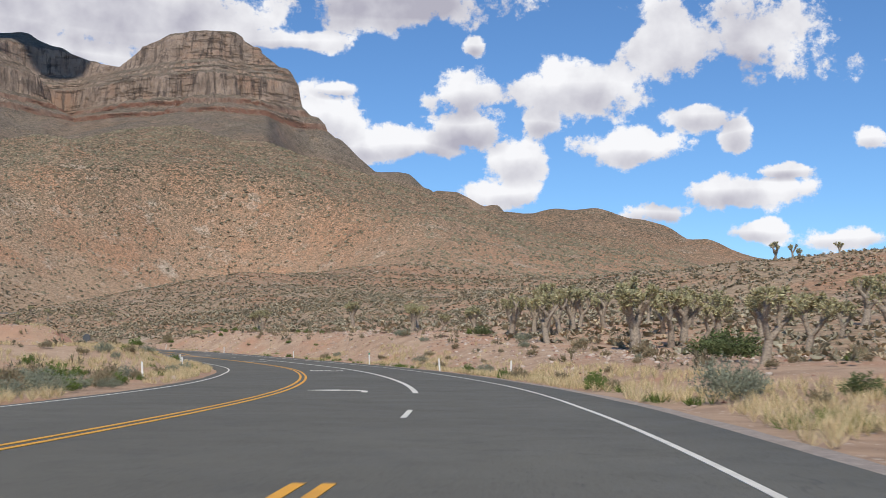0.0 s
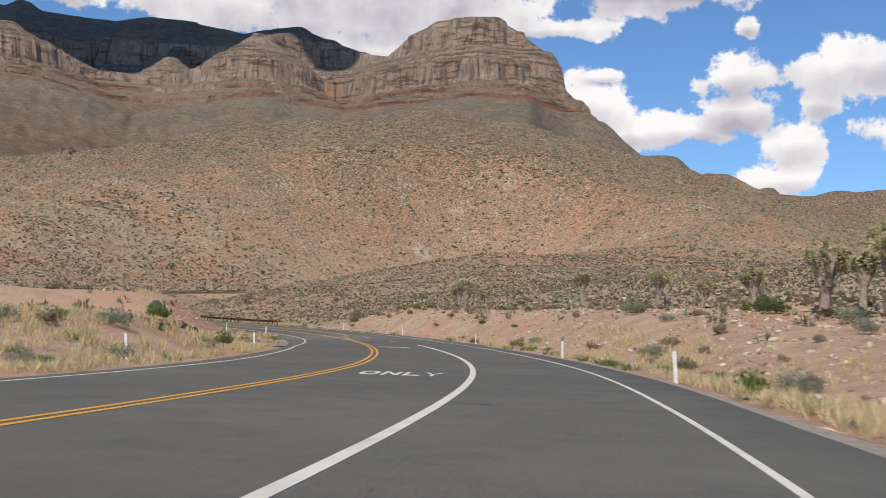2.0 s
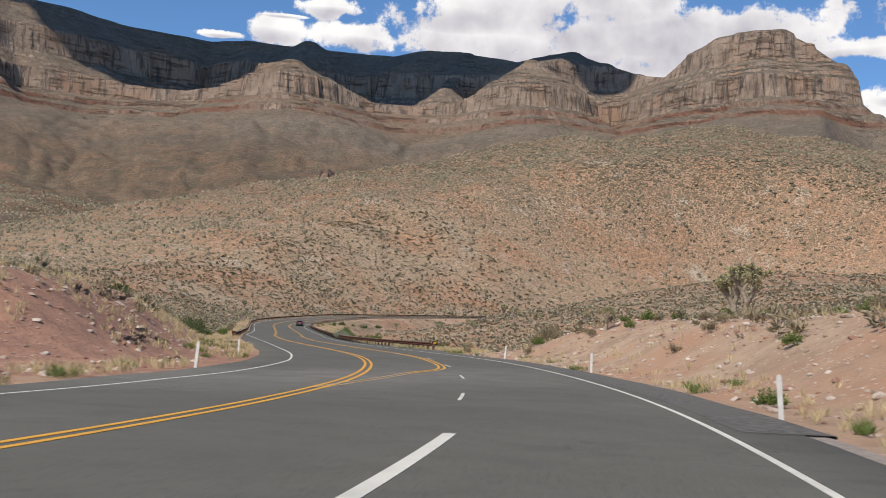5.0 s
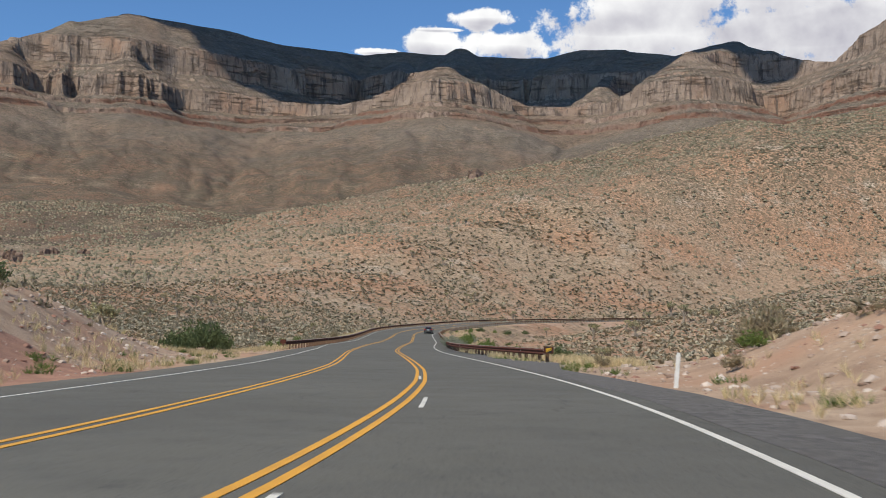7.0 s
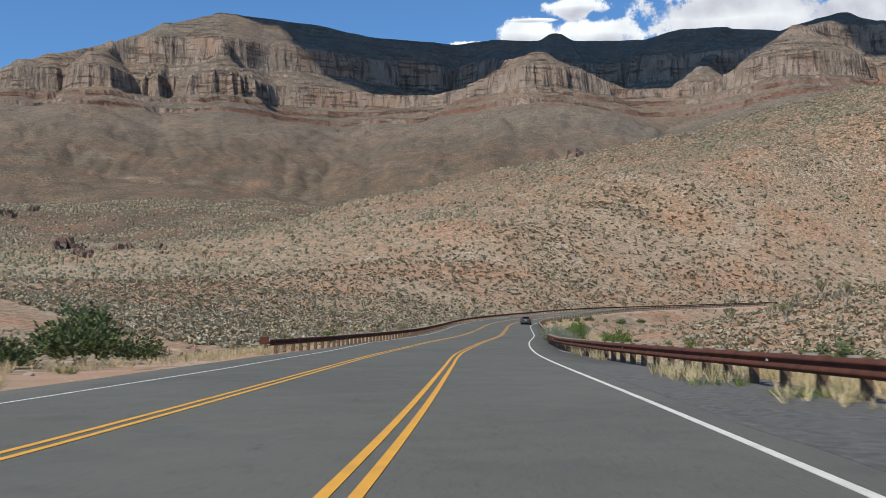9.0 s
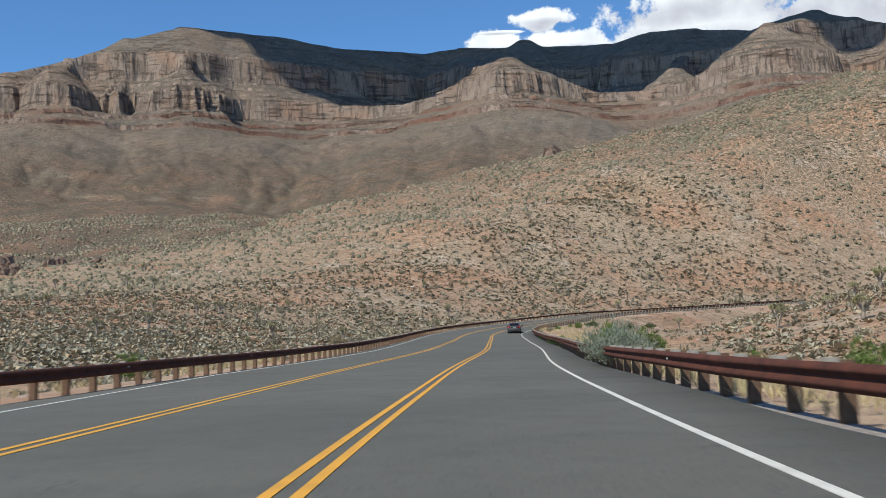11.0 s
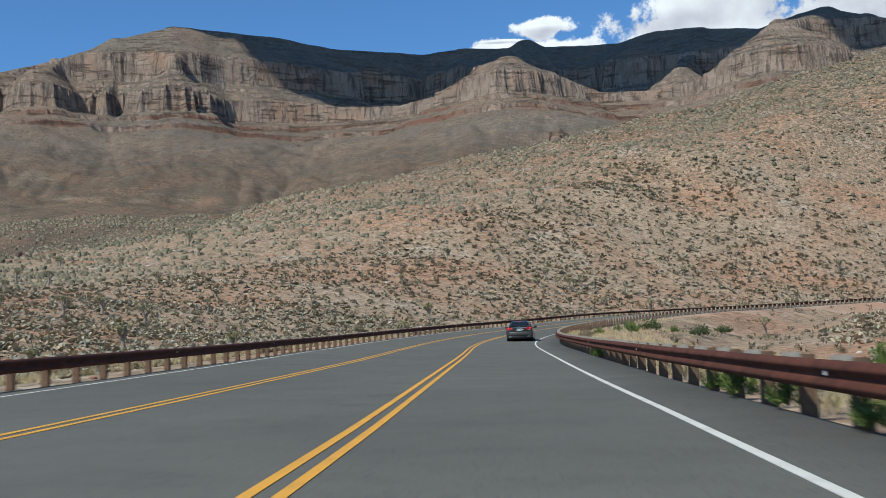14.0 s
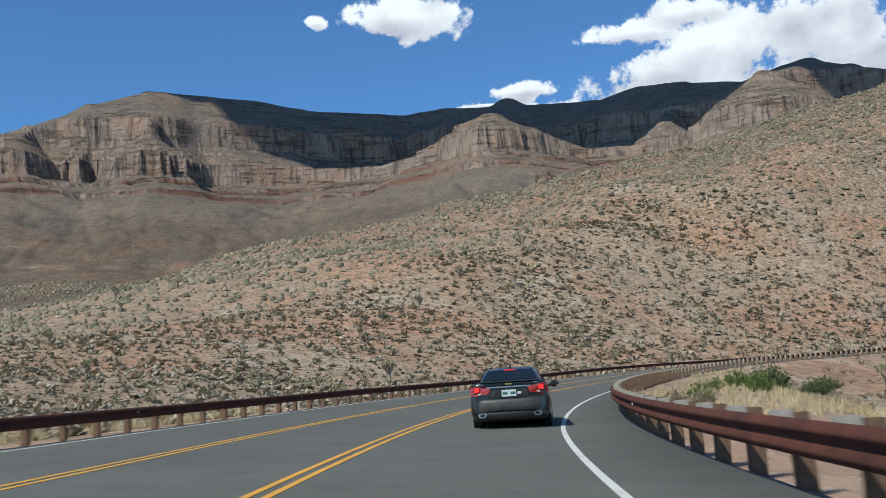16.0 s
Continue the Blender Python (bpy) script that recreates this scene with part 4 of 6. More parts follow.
# ---------------------------------------------------------------- helpers for things
def fast_mesh(name, verts, faces, material, smooth=False):
    """A mesh from arrays: faces all have the same number of corners."""
    me = bpy.data.meshes.new(name)
    n, k = faces.shape
    me.vertices.add(len(verts))
    me.vertices.foreach_set("co", np.asarray(verts, np.float32).ravel())
    me.loops.add(n * k)
    me.loops.foreach_set("vertex_index", faces.astype(np.int32).ravel())
    me.polygons.add(n)
    me.polygons.foreach_set("loop_start", np.arange(0, n * k, k, dtype=np.int32))
    me.polygons.foreach_set("loop_total", np.full(n, k, np.int32))
    me.polygons.foreach_set("use_smooth", np.full(n, smooth, bool))
    me.update(calc_edges=True)
    me.materials.append(material)
    return me


def part(name, data, material, parent, label=""):
    """One mesh under a thing or a part; data is a bmesh or a mesh."""
    if isinstance(data, bmesh.types.BMesh):
        me = bpy.data.meshes.new(name)
        data.to_mesh(me)
        data.free()
        me.materials.append(material)
    else:
        me = data
    ob = new(name, me)
    ob.parent = parent
    if label:
        tagged(ob, label)
    return ob


def thing(name, m, label, category, group=""):
    e = new(name)
    e.matrix_basis = m
    return tagged(e, label, category, group)


def box_bm(cx, cy, cz, sx, sy, sz, bevel=0.0):
    bm = bmesh.new()
    bmesh.ops.create_cube(bm, size=1, matrix=Matrix.Translation((cx, cy, cz)) @ Matrix.Diagonal((sx, sy, sz, 1)))
    if bevel:
        bmesh.ops.bevel(bm, geom=bm.edges[:], offset=bevel, segments=2, affect="EDGES")
    return bm


def along(s, d, up=0.0):
    """A pose on the road's line, y ahead."""
    p, q = road(float(s), float(d), up), road(float(s) + 0.5, float(d), up)
    return Matrix.Translation(p) @ Matrix.Rotation(math.atan2(-(q[0] - p[0]), q[1] - p[1]), 4, "Z")


# ---------------------------------------------------------------- guardrails
def rail_profile():
    """The W of the beam: out from the post, height."""
    return [(0.0, 0.0), (0.03, 0.012), (0.075, 0.055), (0.08, 0.085), (0.035, 0.125), (0.012, 0.155), (0.035, 0.185), (0.08, 0.225), (0.075, 0.255), (0.03, 0.298), (0.0, 0.31)]


def guardrail(s0, s1, offset, side, label):
    """side: +1 when the road lies to the left of the rail, -1 when to the right."""
    base = thing("guardrail", Matrix.Identity(4), label, "guardrail")
    prof = rail_profile()
    s = np.arange(s0, s1, 0.9525)
    dd = offset(s)
    rows = []
    for k, (out, h) in enumerate(prof + prof[::-1]):
        thick = 0.0 if k < len(prof) else 0.006
        z = 0.36 + h
        rows.append(road(s, dd - side * (out - thick + 0.02), z))
    rows = np.stack(rows + [rows[0]], 1)
    sag = 0.012 * fbm(s, s * 0, 9, 2, 3)
    rows[..., 2] += sag[:, None]
    n, k = rows.shape[:2]
    idx = np.arange(n * k).reshape(n, k)
    quads = np.stack([idx[:-1, :-1], idx[:-1, 1:], idx[1:, 1:], idx[1:, :-1]], -1).reshape(-1, 4)
    part("rail", fast_mesh("rail", rows.reshape(-1, 3), quads, RUST, True), RUST, base, "rusted steel beam with a double ridge")
    post_me = bpy.data.meshes.new("post")
    bm = box_bm(0.0, 0.0, 0.17, 0.15, 0.18, 1.02, 0.012)
    bm.to_mesh(post_me)
    post_me.materials.append(WOOD_POST)
    block_me = bpy.data.meshes.new("block")
    bm = box_bm(0.0, 0.0, 0.54, 0.15, 0.20, 0.34, 0.012)
    bm.to_mesh(block_me)
    block_me.materials.append(CONCRETE)
    bolt_me = bpy.data.meshes.new("reflector")
    bm = box_bm(0.0, 0.0, 0.54, 0.06, 0.015, 0.05, 0.004)
    bm.to_mesh(bolt_me)
    bolt_me.materials.append(POST_WHITE)
    for i, sp in enumerate(np.arange(s0 + 0.6, s1 - 0.5, 1.905)):
        d = float(offset(np.array([sp]))[0])
        m = along(sp, d + side * 0.26) @ Matrix.Rotation(radians(90), 4, "Z") @ pose(0, 0, 0, random.uniform(-2, 2), random.uniform(-2, 2), random.uniform(-4, 4))
        p = part("post", post_me, WOOD_POST, base)
        p.matrix_basis = m
        b = part("block", block_me, CONCRETE, base)
        b.matrix_basis = along(sp, d + side * 0.09)  @ Matrix.Rotation(radians(90), 4, "Z")
        if i % 8 == 3:
            r = part("reflector", bolt_me, POST_WHITE, base, "small white reflector on the beam")
            r.matrix_basis = along(sp, d - side * 0.075) @ Matrix.Rotation(radians(90), 4, "Z")
    return base


def end_plate(base, s, d):
    """The flared end of the beam."""
    plate = part("end_plate", box_bm(0, 0, 0.62, 0.5, 0.03, 0.36, 0.006), RUST, base, "rusted flared end of the beam")
    plate.matrix_basis = along(s, d)
    return plate


def end_marker(plate, flip):
    """The striped board on the rail's end."""
    sign = part("marker", box_bm(0, -0.022, 0.62, 0.30, 0.008, 0.30, 0.003), SIGN_BLACK, plate, "black and yellow striped marker")
    for k in (-0.105, -0.005, 0.095):
        c = [(-0.145, k - 0.10), (-0.145, k - 0.04), (0.145, k + 0.16), (0.145, k + 0.10)]
        c = [(x * flip, min(max(z, -0.145), 0.145)) for x, z in c]
        bm = bmesh.new()
        v = [bm.verts.new((x, -0.030, 0.62 + z)) for x, z in c] + [bm.verts.new((x, -0.024, 0.62 + z)) for x, z in c]
        bm.faces.new(v[:4])
        bm.faces.new(v[4:])
        for i in range(4):
            bm.faces.new((v[i], v[4 + i], v[4 + (i + 1) % 4], v[(i + 1) % 4]))
        bmesh.ops.recalc_face_normals(bm, faces=bm.faces)
        st = part("stripe", bm, SIGN_YELLOW, plate, "yellow stripe")


GR0, GL0 = 278.5, 318.5
rail_r = guardrail(GR0, 640, lambda s: np.interp(s, [278, 290, 305, 325, 450, 700], [3.4, 2.7, 2.0, 1.35, 1.25, 1.3]), 1, "long rusty steel guardrail on wooden posts")
end_marker(end_plate(rail_r, GR0 - 0.15, 3.55), 1)
rail_l = guardrail(GL0, 660, lambda s: np.interp(s, [318, 335, 700], [-13.4, -12.75, -12.65]), -1, "long dark rusty guardrail on wooden posts below the hillside")
end_plate(rail_l, GL0 - 0.15, -13.55)


# ---------------------------------------------------------------- marker posts
def marker_post():
    bm = bmesh.new()
    prof = [(-0.05, 0.0), (-0.05, 0.93), (-0.035, 0.97), (0.0, 0.985), (0.035, 0.97), (0.05, 0.93), (0.05, 0.0)]
    f = [bm.verts.new((x, -0.012 - 0.010 * (1 - (x / 0.05) ** 2), z - 0.1)) for x, z in prof]
    k = [bm.verts.new((x, 0.004 - 0.010 * (1 - (x / 0.05) ** 2), z - 0.1)) for x, z in prof]
    bm.faces.new(f)
    bm.faces.new(k[::-1])
    for i in range(len(prof)):
        j = (i + 1) % len(prof)
        bm.faces.new((f[i], k[i], k[j], f[j]))
    bmesh.ops.recalc_face_normals(bm, faces=bm.faces)
    me = bpy.data.meshes.new("delineator_post")
    bm.to_mesh(me)
    me.materials.append(POST_WHITE)
    ob = new("delineator_post", me)
    return tagged(ob, "slim white plastic marker post in roadside grass", "road post", "marker posts along the road")


first_post = None
for s, d in ((133, 4.0), (144, 1.85), (169, 1.85), (199.8, 1.95), (227, 2.45), (248.5, 2.6),
             (128, -15.6), (150, -14.8), (175.5, -13.9), (217.2, -12.9), (238.5, -13.5)):
    m = along(s, d)
    x, y = m.translation.x, m.translation.y
    m.translation.z = float(land_z(x, y)) - 0.02
    m = m @ pose(0, 0, 0, random.uniform(-3, 3), random.uniform(-5, 5), random.uniform(-15, 15))
    if first_post is None:
        first_post = marker_post()
        first_post.matrix_basis = m
    else:
        post = copy_thing(first_post, m)
    if abs(s - 169) < 0.1:
        part("sign_plate", box_bm(0, -0.02, 0.98, 0.13, 0.006, 0.16, 0.004), SIGN_GREEN, post, "small green plate")


# ---------------------------------------------------------------- the car
def loft(sections, caps=True):
    """A skin through closed outlines of the same number of points."""
    bm = bmesh.new()
    rings = [[bm.verts.new(p) for p in sec] for sec in sections]
    n = len(sections[0])
    for a, b in zip(rings[:-1], rings[1:]):
        for i in range(n):
            bm.faces.new((a[i], a[(i + 1) % n], b[(i + 1) % n], b[i]))
    if caps:
        bm.faces.new(rings[0][::-1])
        bm.faces.new(rings[-1])
    bmesh.ops.recalc_face_normals(bm, faces=bm.faces)
    for f in bm.faces:
        f.smooth = True
    return bm


def quad_plate(corners, thick=0.006):
    bm = bmesh.new()
    a = [Vector(c) for c in corners]
    n = (a[1] - a[0]).cross(a[-1] - a[0]).normalized() * thick
    top, low = [bm.verts.new(p + n) for p in a], [bm.verts.new(p - n) for p in a]
    k = len(a)
    bm.faces.new(top)
    bm.faces.new(low[::-1])
    for i in range(k):
        bm.faces.new((top[i], low[i], low[(i + 1) % k], top[(i + 1) % k]))
    bmesh.ops.recalc_face_normals(bm, faces=bm.faces)
    return bm


def mirrored(half):
    """A closed outline from its right half, bottom to top."""
    return half + [(-x, y, z) for x, y, z in half[::-1]]


def build_car(m):
    car = thing("car", m, "dark grey dusty four-door sedan car on the asphalt road", "car")

    def sec(y, w, z0, zb, crown):
        return mirrored([(w * 0.55, y, z0), (w * 0.9, y, z0 + 0.02), (w * 0.985, y, z0 + 0.12), (w, y, 0.50), (w, y, 0.66), (w * 0.975, y, min(0.84, zb - 0.08)), (w * 0.93, y, zb - 0.02), (w * 0.80, y, zb + crown * 0.4), (w * 0.4, y, zb + crown)])

    body = loft([sec(0.02, 0.76, 0.40, 0.98, 0.02), sec(0.0, 0.82, 0.34, 1.03, 0.03), sec(0.10, 0.89, 0.24, 1.055, 0.035), sec(0.35, 0.915, 0.20, 1.06, 0.04), sec(0.9, 0.925, 0.19, 1.05, 0.04), sec(1.6, 0.927, 0.18, 1.00, 0.03),
                 sec(2.6, 0.927, 0.18, 0.97, 0.03), sec(3.4, 0.925, 0.18, 0.95, 0.06), sec(4.2, 0.91, 0.20, 0.88, 0.07), sec(4.75, 0.87, 0.22, 0.78, 0.05), sec(5.0, 0.78, 0.30, 0.68, 0.03), sec(5.08, 0.6, 0.40, 0.6, 0.01)])
    body_ob = part("body", body, CAR_PAINT, car, "dark grey metallic bodywork")

    def cab(y, wb, wt, zb, zt):
        return mirrored([(wb * 0.5, y, zb - 0.05), (wb, y, zb), (wb * 0.5 + wt * 0.5, y, zb * 0.45 + zt * 0.55), (wt, y, zt - 0.05), (wt * 0.85, y, zt - 0.012), (wt * 0.4, y, zt)])

    roof = loft([cab(0.62, 0.70, 0.68, 1.03, 1.09), cab(0.80, 0.74, 0.66, 1.02, 1.19), cab(1.15, 0.79, 0.62, 1.0, 1.36), cab(1.5, 0.81, 0.60, 0.98, 1.455), cab(2.0, 0.82, 0.605, 0.97, 1.49),
                 cab(2.5, 0.82, 0.60, 0.96, 1.485), cab(2.9, 0.81, 0.585, 0.96, 1.42), cab(3.4, 0.79, 0.60, 0.96, 1.17), cab(3.75, 0.72, 0.64, 0.95, 1.0)])
    part("roof", roof, CAR_PAINT, car, "curved dark roof and pillars")
    part("rear_window", quad_plate([(-0.62, 0.665, 1.125), (0.62, 0.665, 1.125), (0.52, 1.20, 1.378), (-0.52, 1.20, 1.378)], 0.012), CAR_GLASS, car, "dark tinted rear window")
    part("windscreen", quad_plate([(0.60, 3.62, 1.09), (-0.60, 3.62, 1.09), (-0.53, 2.86, 1.455), (0.53, 2.86, 1.455)], 0.012), CAR_GLASS, car, "tinted windscreen")
    for side in (-1, 1):
        for y0, y1, y2, y3 in ((1.15, 2.02, 1.98, 1.58), (2.08, 3.22, 2.80, 2.04)):
            c = [(side * 0.815, y0, 1.04), (side * 0.835, y1, 1.02), (side * 0.638, y2, 1.39), (side * 0.638, y3, 1.37)]
            part("side_window", quad_plate(c if side > 0 else c[::-1], 0.008), CAR_GLASS, car, "dark side window")
        # tail lamp wrapping round the corner
        lamp = quad_plate([(side * 0.42, -0.028, 0.93), (side * 0.47, -0.022, 0.80), (side * 0.80, 0.010, 0.76), (side * 0.885, 0.085, 0.80), (side * 0.885, 0.10, 0.97), (side * 0.79, 0.0, 1.0)], 0.014)
        lamp_ob = part("tail_lamp", lamp, RED_LENS, car, "red tail lamp")
        part("brake_bulb", quad_plate([(side * 0.68, -0.028, 0.95), (side * 0.68, -0.028, 0.86), (side * 0.79, -0.012, 0.85), (side * 0.79, -0.012, 0.96)], 0.016), LIT_RED, lamp_ob, "lit brake bulb")
        part("reverse_lamp", quad_plate([(side * 0.63, -0.028, 0.825), (side * 0.64, -0.028, 0.795), (side * 0.71, -0.016, 0.785), (side * 0.70, -0.018, 0.82)], 0.014), PLATE, lamp_ob, "pale reversing lamp")
        # tail pipe
        frame_ = [(side * 0.52, -0.070, 0.335), (side * 0.57, -0.070, 0.372), (side * 0.69, -0.045, 0.372), (side * 0.735, -0.035, 0.335), (side * 0.69, -0.045, 0.272), (side * 0.57, -0.070, 0.272)]
        pipe = part("tail_pipe", quad_plate(frame_, 0.02), CHROME, car, "chrome tail pipe surround")
        # no hole: a black patch in front gives the opening's shade
        cx = side * 0.638
        part("pipe_opening_patch", quad_plate([(cx + (x - cx) * 0.7, y - 0.004, 0.32 + (z - 0.32) * 0.62) for x, y, z in frame_], 0.02), CAR_BLACK, pipe, "flat black patch for the shaded pipe opening")
        # mirrors
        mir = box_bm(side * 1.02, 2.70, 1.06, 0.23, 0.12, 0.16, 0.05)
        part("wing_mirror", mir, CAR_BLACK, car, "dark wing mirror")
        part("mirror_arm", box_bm(side * 0.88, 2.72, 1.02, 0.20, 0.06, 0.05, 0.01), CAR_BLACK, car)
        part("rear_arch", quad_plate([(side * 0.30, -0.024, 0.90), (side * 0.34, -0.022, 0.72), (side * 0.43, -0.018, 0.70), (side * 0.455, -0.020, 0.79), (side * 0.41, -0.026, 0.90)], 0.008), CAR_PAINT, car)
    def panel(width, levels, bow):
        """A bowed panel across the tail: levels are (height, how far it stands out)."""
        bm = bmesh.new()
        xs = [width * math.sin(radians(a)) for a in range(-90, 91, 12)]
        for back in (0.0, 0.16):
            rows = [[bm.verts.new((x, -out + back + bow * abs(x / width) ** 4, z)) for x in xs] for z, out in levels]
            for a, b in zip(rows[:-1], rows[1:]):
                for k in range(len(xs) - 1):
                    q = (a[k], a[k + 1], b[k + 1], b[k])
                    bm.faces.new(q if back == 0 else q[::-1]).smooth = True
            rim = rows[0] + [r[-1] for r in rows[1:-1]] + rows[-1][::-1] + [r[0] for r in rows[-2:0:-1]]
            if back == 0:
                first = rim
            else:
                for k in range(len(rim)):
                    bm.faces.new((first[k], rim[k], rim[(k + 1) % len(rim)], first[(k + 1) % len(rim)]))
        bmesh.ops.recalc_face_normals(bm, faces=bm.faces)
        return bm

    bumper = panel(0.90, [(0.40, 0.045), (0.43, 0.075), (0.52, 0.085), (0.60, 0.080), (0.655, 0.062), (0.675, 0.035)], 0.26)
    part("rear_bumper", bumper, CAR_DUST, car, "dust-covered rear bumper")
    lower = panel(0.84, [(0.20, -0.02), (0.24, 0.03), (0.34, 0.05), (0.40, 0.035)], 0.24)
    part("lower_valance", lower, CAR_BLACK, car, "dark lower valance")
    part("underbody", box_bm(0, 2.5, 0.24, 1.5, 4.4, 0.12, 0.02), CAR_BLACK, car)
    part("chrome_strip", box_bm(0, -0.030, 0.945, 1.02, 0.02, 0.028, 0.006), CHROME, car, "chrome strip across the boot lid")
    part("boot_lip", box_bm(0, 0.02, 1.075, 1.32, 0.16, 0.03, 0.012), CAR_PAINT, car)
    # flat black panel in place of a hollow, dark like a shaded recess
    part("plate_recess_shade", box_bm(0, -0.012, 0.80, 0.80, 0.02, 0.22, 0.008), CAR_BLACK, car)
    plate = part("number_plate", box_bm(0, -0.030, 0.80, 0.33, 0.012, 0.155, 0.004), PLATE, car, "white number plate with plain green bars")
    for x0, w in ((-0.09, 0.11), (0.09, 0.11)):
        part("bar", box_bm(x0, -0.038, 0.80, w, 0.004, 0.06), PLATE_BAR, plate)
    part("sticker", box_bm(0.235, -0.028, 0.80, 0.09, 0.006, 0.05), PLATE, car, "small pale sticker")
    part("badge", box_bm(0, -0.012, 1.01, 0.16, 0.014, 0.035, 0.008), GOLD, car, "plain gold badge")
    part("badge", box_bm(0.62, 0.012, 1.02, 0.14, 0.012, 0.02, 0.003), CHROME, car, "plain chrome badge")
    part("badge", box_bm(-0.60, 0.012, 1.02, 0.07, 0.012, 0.02, 0.003), CHROME, car, "plain chrome badge")
    part("brake_lamp", box_bm(0, 1.185, 1.385, 0.27, 0.03, 0.028, 0.006), LIT_RED, car, "lit high brake lamp")
    fin = loft([[(x * k, 1.42 + y, 1.455 + z) for x, y, z in ((-0.025, 0.0, 0), (0.025, 0.0, 0), (0.03, 0.14, 0), (-0.03, 0.14, 0))] if k == 1 else [(x * k, 1.42 + y, 1.455 + z) for x, y, z in ((-0.025, 0.03, 0.075), (0.025, 0.03, 0.075), (0.03, 0.09, 0.05), (-0.03, 0.09, 0.05))] for k in (1, 0.5)])
    part("antenna_fin", fin, CAR_BLACK, car, "small dark antenna fin")
    for y in (1.02, 3.86):
        for side in (-1, 1):
            bm = bmesh.new()
            bmesh.ops.create_cone(bm, cap_ends=True, segments=28, radius1=0.335, radius2=0.335, depth=0.225, matrix=Matrix.Translation((side * 0.80, y, 0.335)) @ Matrix.Rotation(radians(90), 4, "Y"))
            bmesh.ops.bevel(bm, geom=[e for e in bm.edges if e.is_boundary or abs(e.verts[0].co.x - e.verts[1].co.x) < 1e-4], offset=0.03, segments=2, affect="EDGES")
            wheel = part("wheel", bm, TYRE, car, "black tyre")
            bm = bmesh.new()
            bmesh.ops.create_cone(bm, cap_ends=True, segments=24, radius1=0.23, radius2=0.21, depth=0.02, matrix=Matrix.Translation((side * 0.915, y, 0.335)) @ Matrix.Rotation(radians(90 * side), 4, "Y"))
            part("rim", bm, CHROME, wheel, "silver rim")
    return car


build_car(along(456.0, -1.32))

# ---------------------------------------------------------------- the sign at the side road, and the unseen cloud that shades the mesa
def octagon(r):
    return [(r * math.cos(radians(22.5 + 45 * k)), r * math.sin(radians(22.5 + 45 * k))) for k in range(8)]


def stop_sign(x, y, turn):
    base = thing("road_sign", Matrix.Translation((x, y, float(land_z(x, y)) - 0.05)) @ Matrix.Rotation(turn, 4, "Z"), "grey back of an octagonal road sign on a post", "road sign")
    part("post", box_bm(0, 0.02, 1.25, 0.05, 0.04, 2.6, 0.006), SIGN_BACK, base, "square steel post")
    bm = bmesh.new()
    f = [bm.verts.new((a, -0.004, 2.3 + b)) for a, b in octagon(0.40)]
    k = [bm.verts.new((a, 0.0, 2.3 + b)) for a, b in octagon(0.40)]
    bm.faces.new(f)
    bm.faces.new(k[::-1])
    for i in range(8):
        bm.faces.new((f[i], k[i], k[(i + 1) % 8], f[(i + 1) % 8]))
    bmesh.ops.recalc_face_normals(bm, faces=bm.faces)
    part("plate", bm, SIGN_BACK, base, "dull grey octagonal plate")


SIGN_BACK = simple("dull_aluminium", (0.16, 0.16, 0.155), (0.12, 0.12, 0.118), 6.0, 0.6, 0.4)
stop_sign(-35.5, 110.3, radians(35))


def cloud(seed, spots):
    """An unseen cumulus bank added to shade the mesa: heaped puffs over a flatter base. spots: where its shade falls,
    its width there.
    """
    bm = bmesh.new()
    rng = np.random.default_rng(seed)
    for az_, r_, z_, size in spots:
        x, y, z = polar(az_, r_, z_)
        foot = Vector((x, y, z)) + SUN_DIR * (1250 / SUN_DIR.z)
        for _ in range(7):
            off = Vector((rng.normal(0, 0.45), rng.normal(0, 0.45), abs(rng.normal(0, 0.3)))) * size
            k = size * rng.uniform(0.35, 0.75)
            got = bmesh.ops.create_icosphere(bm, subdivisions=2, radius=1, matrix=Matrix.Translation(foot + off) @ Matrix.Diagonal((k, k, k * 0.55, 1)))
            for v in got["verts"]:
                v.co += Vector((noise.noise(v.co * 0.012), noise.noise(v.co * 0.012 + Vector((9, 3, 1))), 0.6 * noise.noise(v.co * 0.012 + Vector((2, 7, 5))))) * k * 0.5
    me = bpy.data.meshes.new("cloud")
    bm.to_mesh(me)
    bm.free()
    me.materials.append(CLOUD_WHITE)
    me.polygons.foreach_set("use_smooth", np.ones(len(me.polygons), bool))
    return tagged(new("cloud", me), "unseen cumulus cloud placed to cast shade on the mesa top", "cloud")


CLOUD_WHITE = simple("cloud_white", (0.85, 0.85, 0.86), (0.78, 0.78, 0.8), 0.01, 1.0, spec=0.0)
# out of view towards the sun, laid out from the wanted shade
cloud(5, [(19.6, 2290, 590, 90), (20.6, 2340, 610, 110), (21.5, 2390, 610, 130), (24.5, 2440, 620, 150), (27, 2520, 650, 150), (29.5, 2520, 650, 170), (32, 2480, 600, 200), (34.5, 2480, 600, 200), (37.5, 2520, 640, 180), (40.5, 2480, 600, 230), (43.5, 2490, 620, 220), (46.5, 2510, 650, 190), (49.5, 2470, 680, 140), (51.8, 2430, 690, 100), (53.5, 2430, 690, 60)])

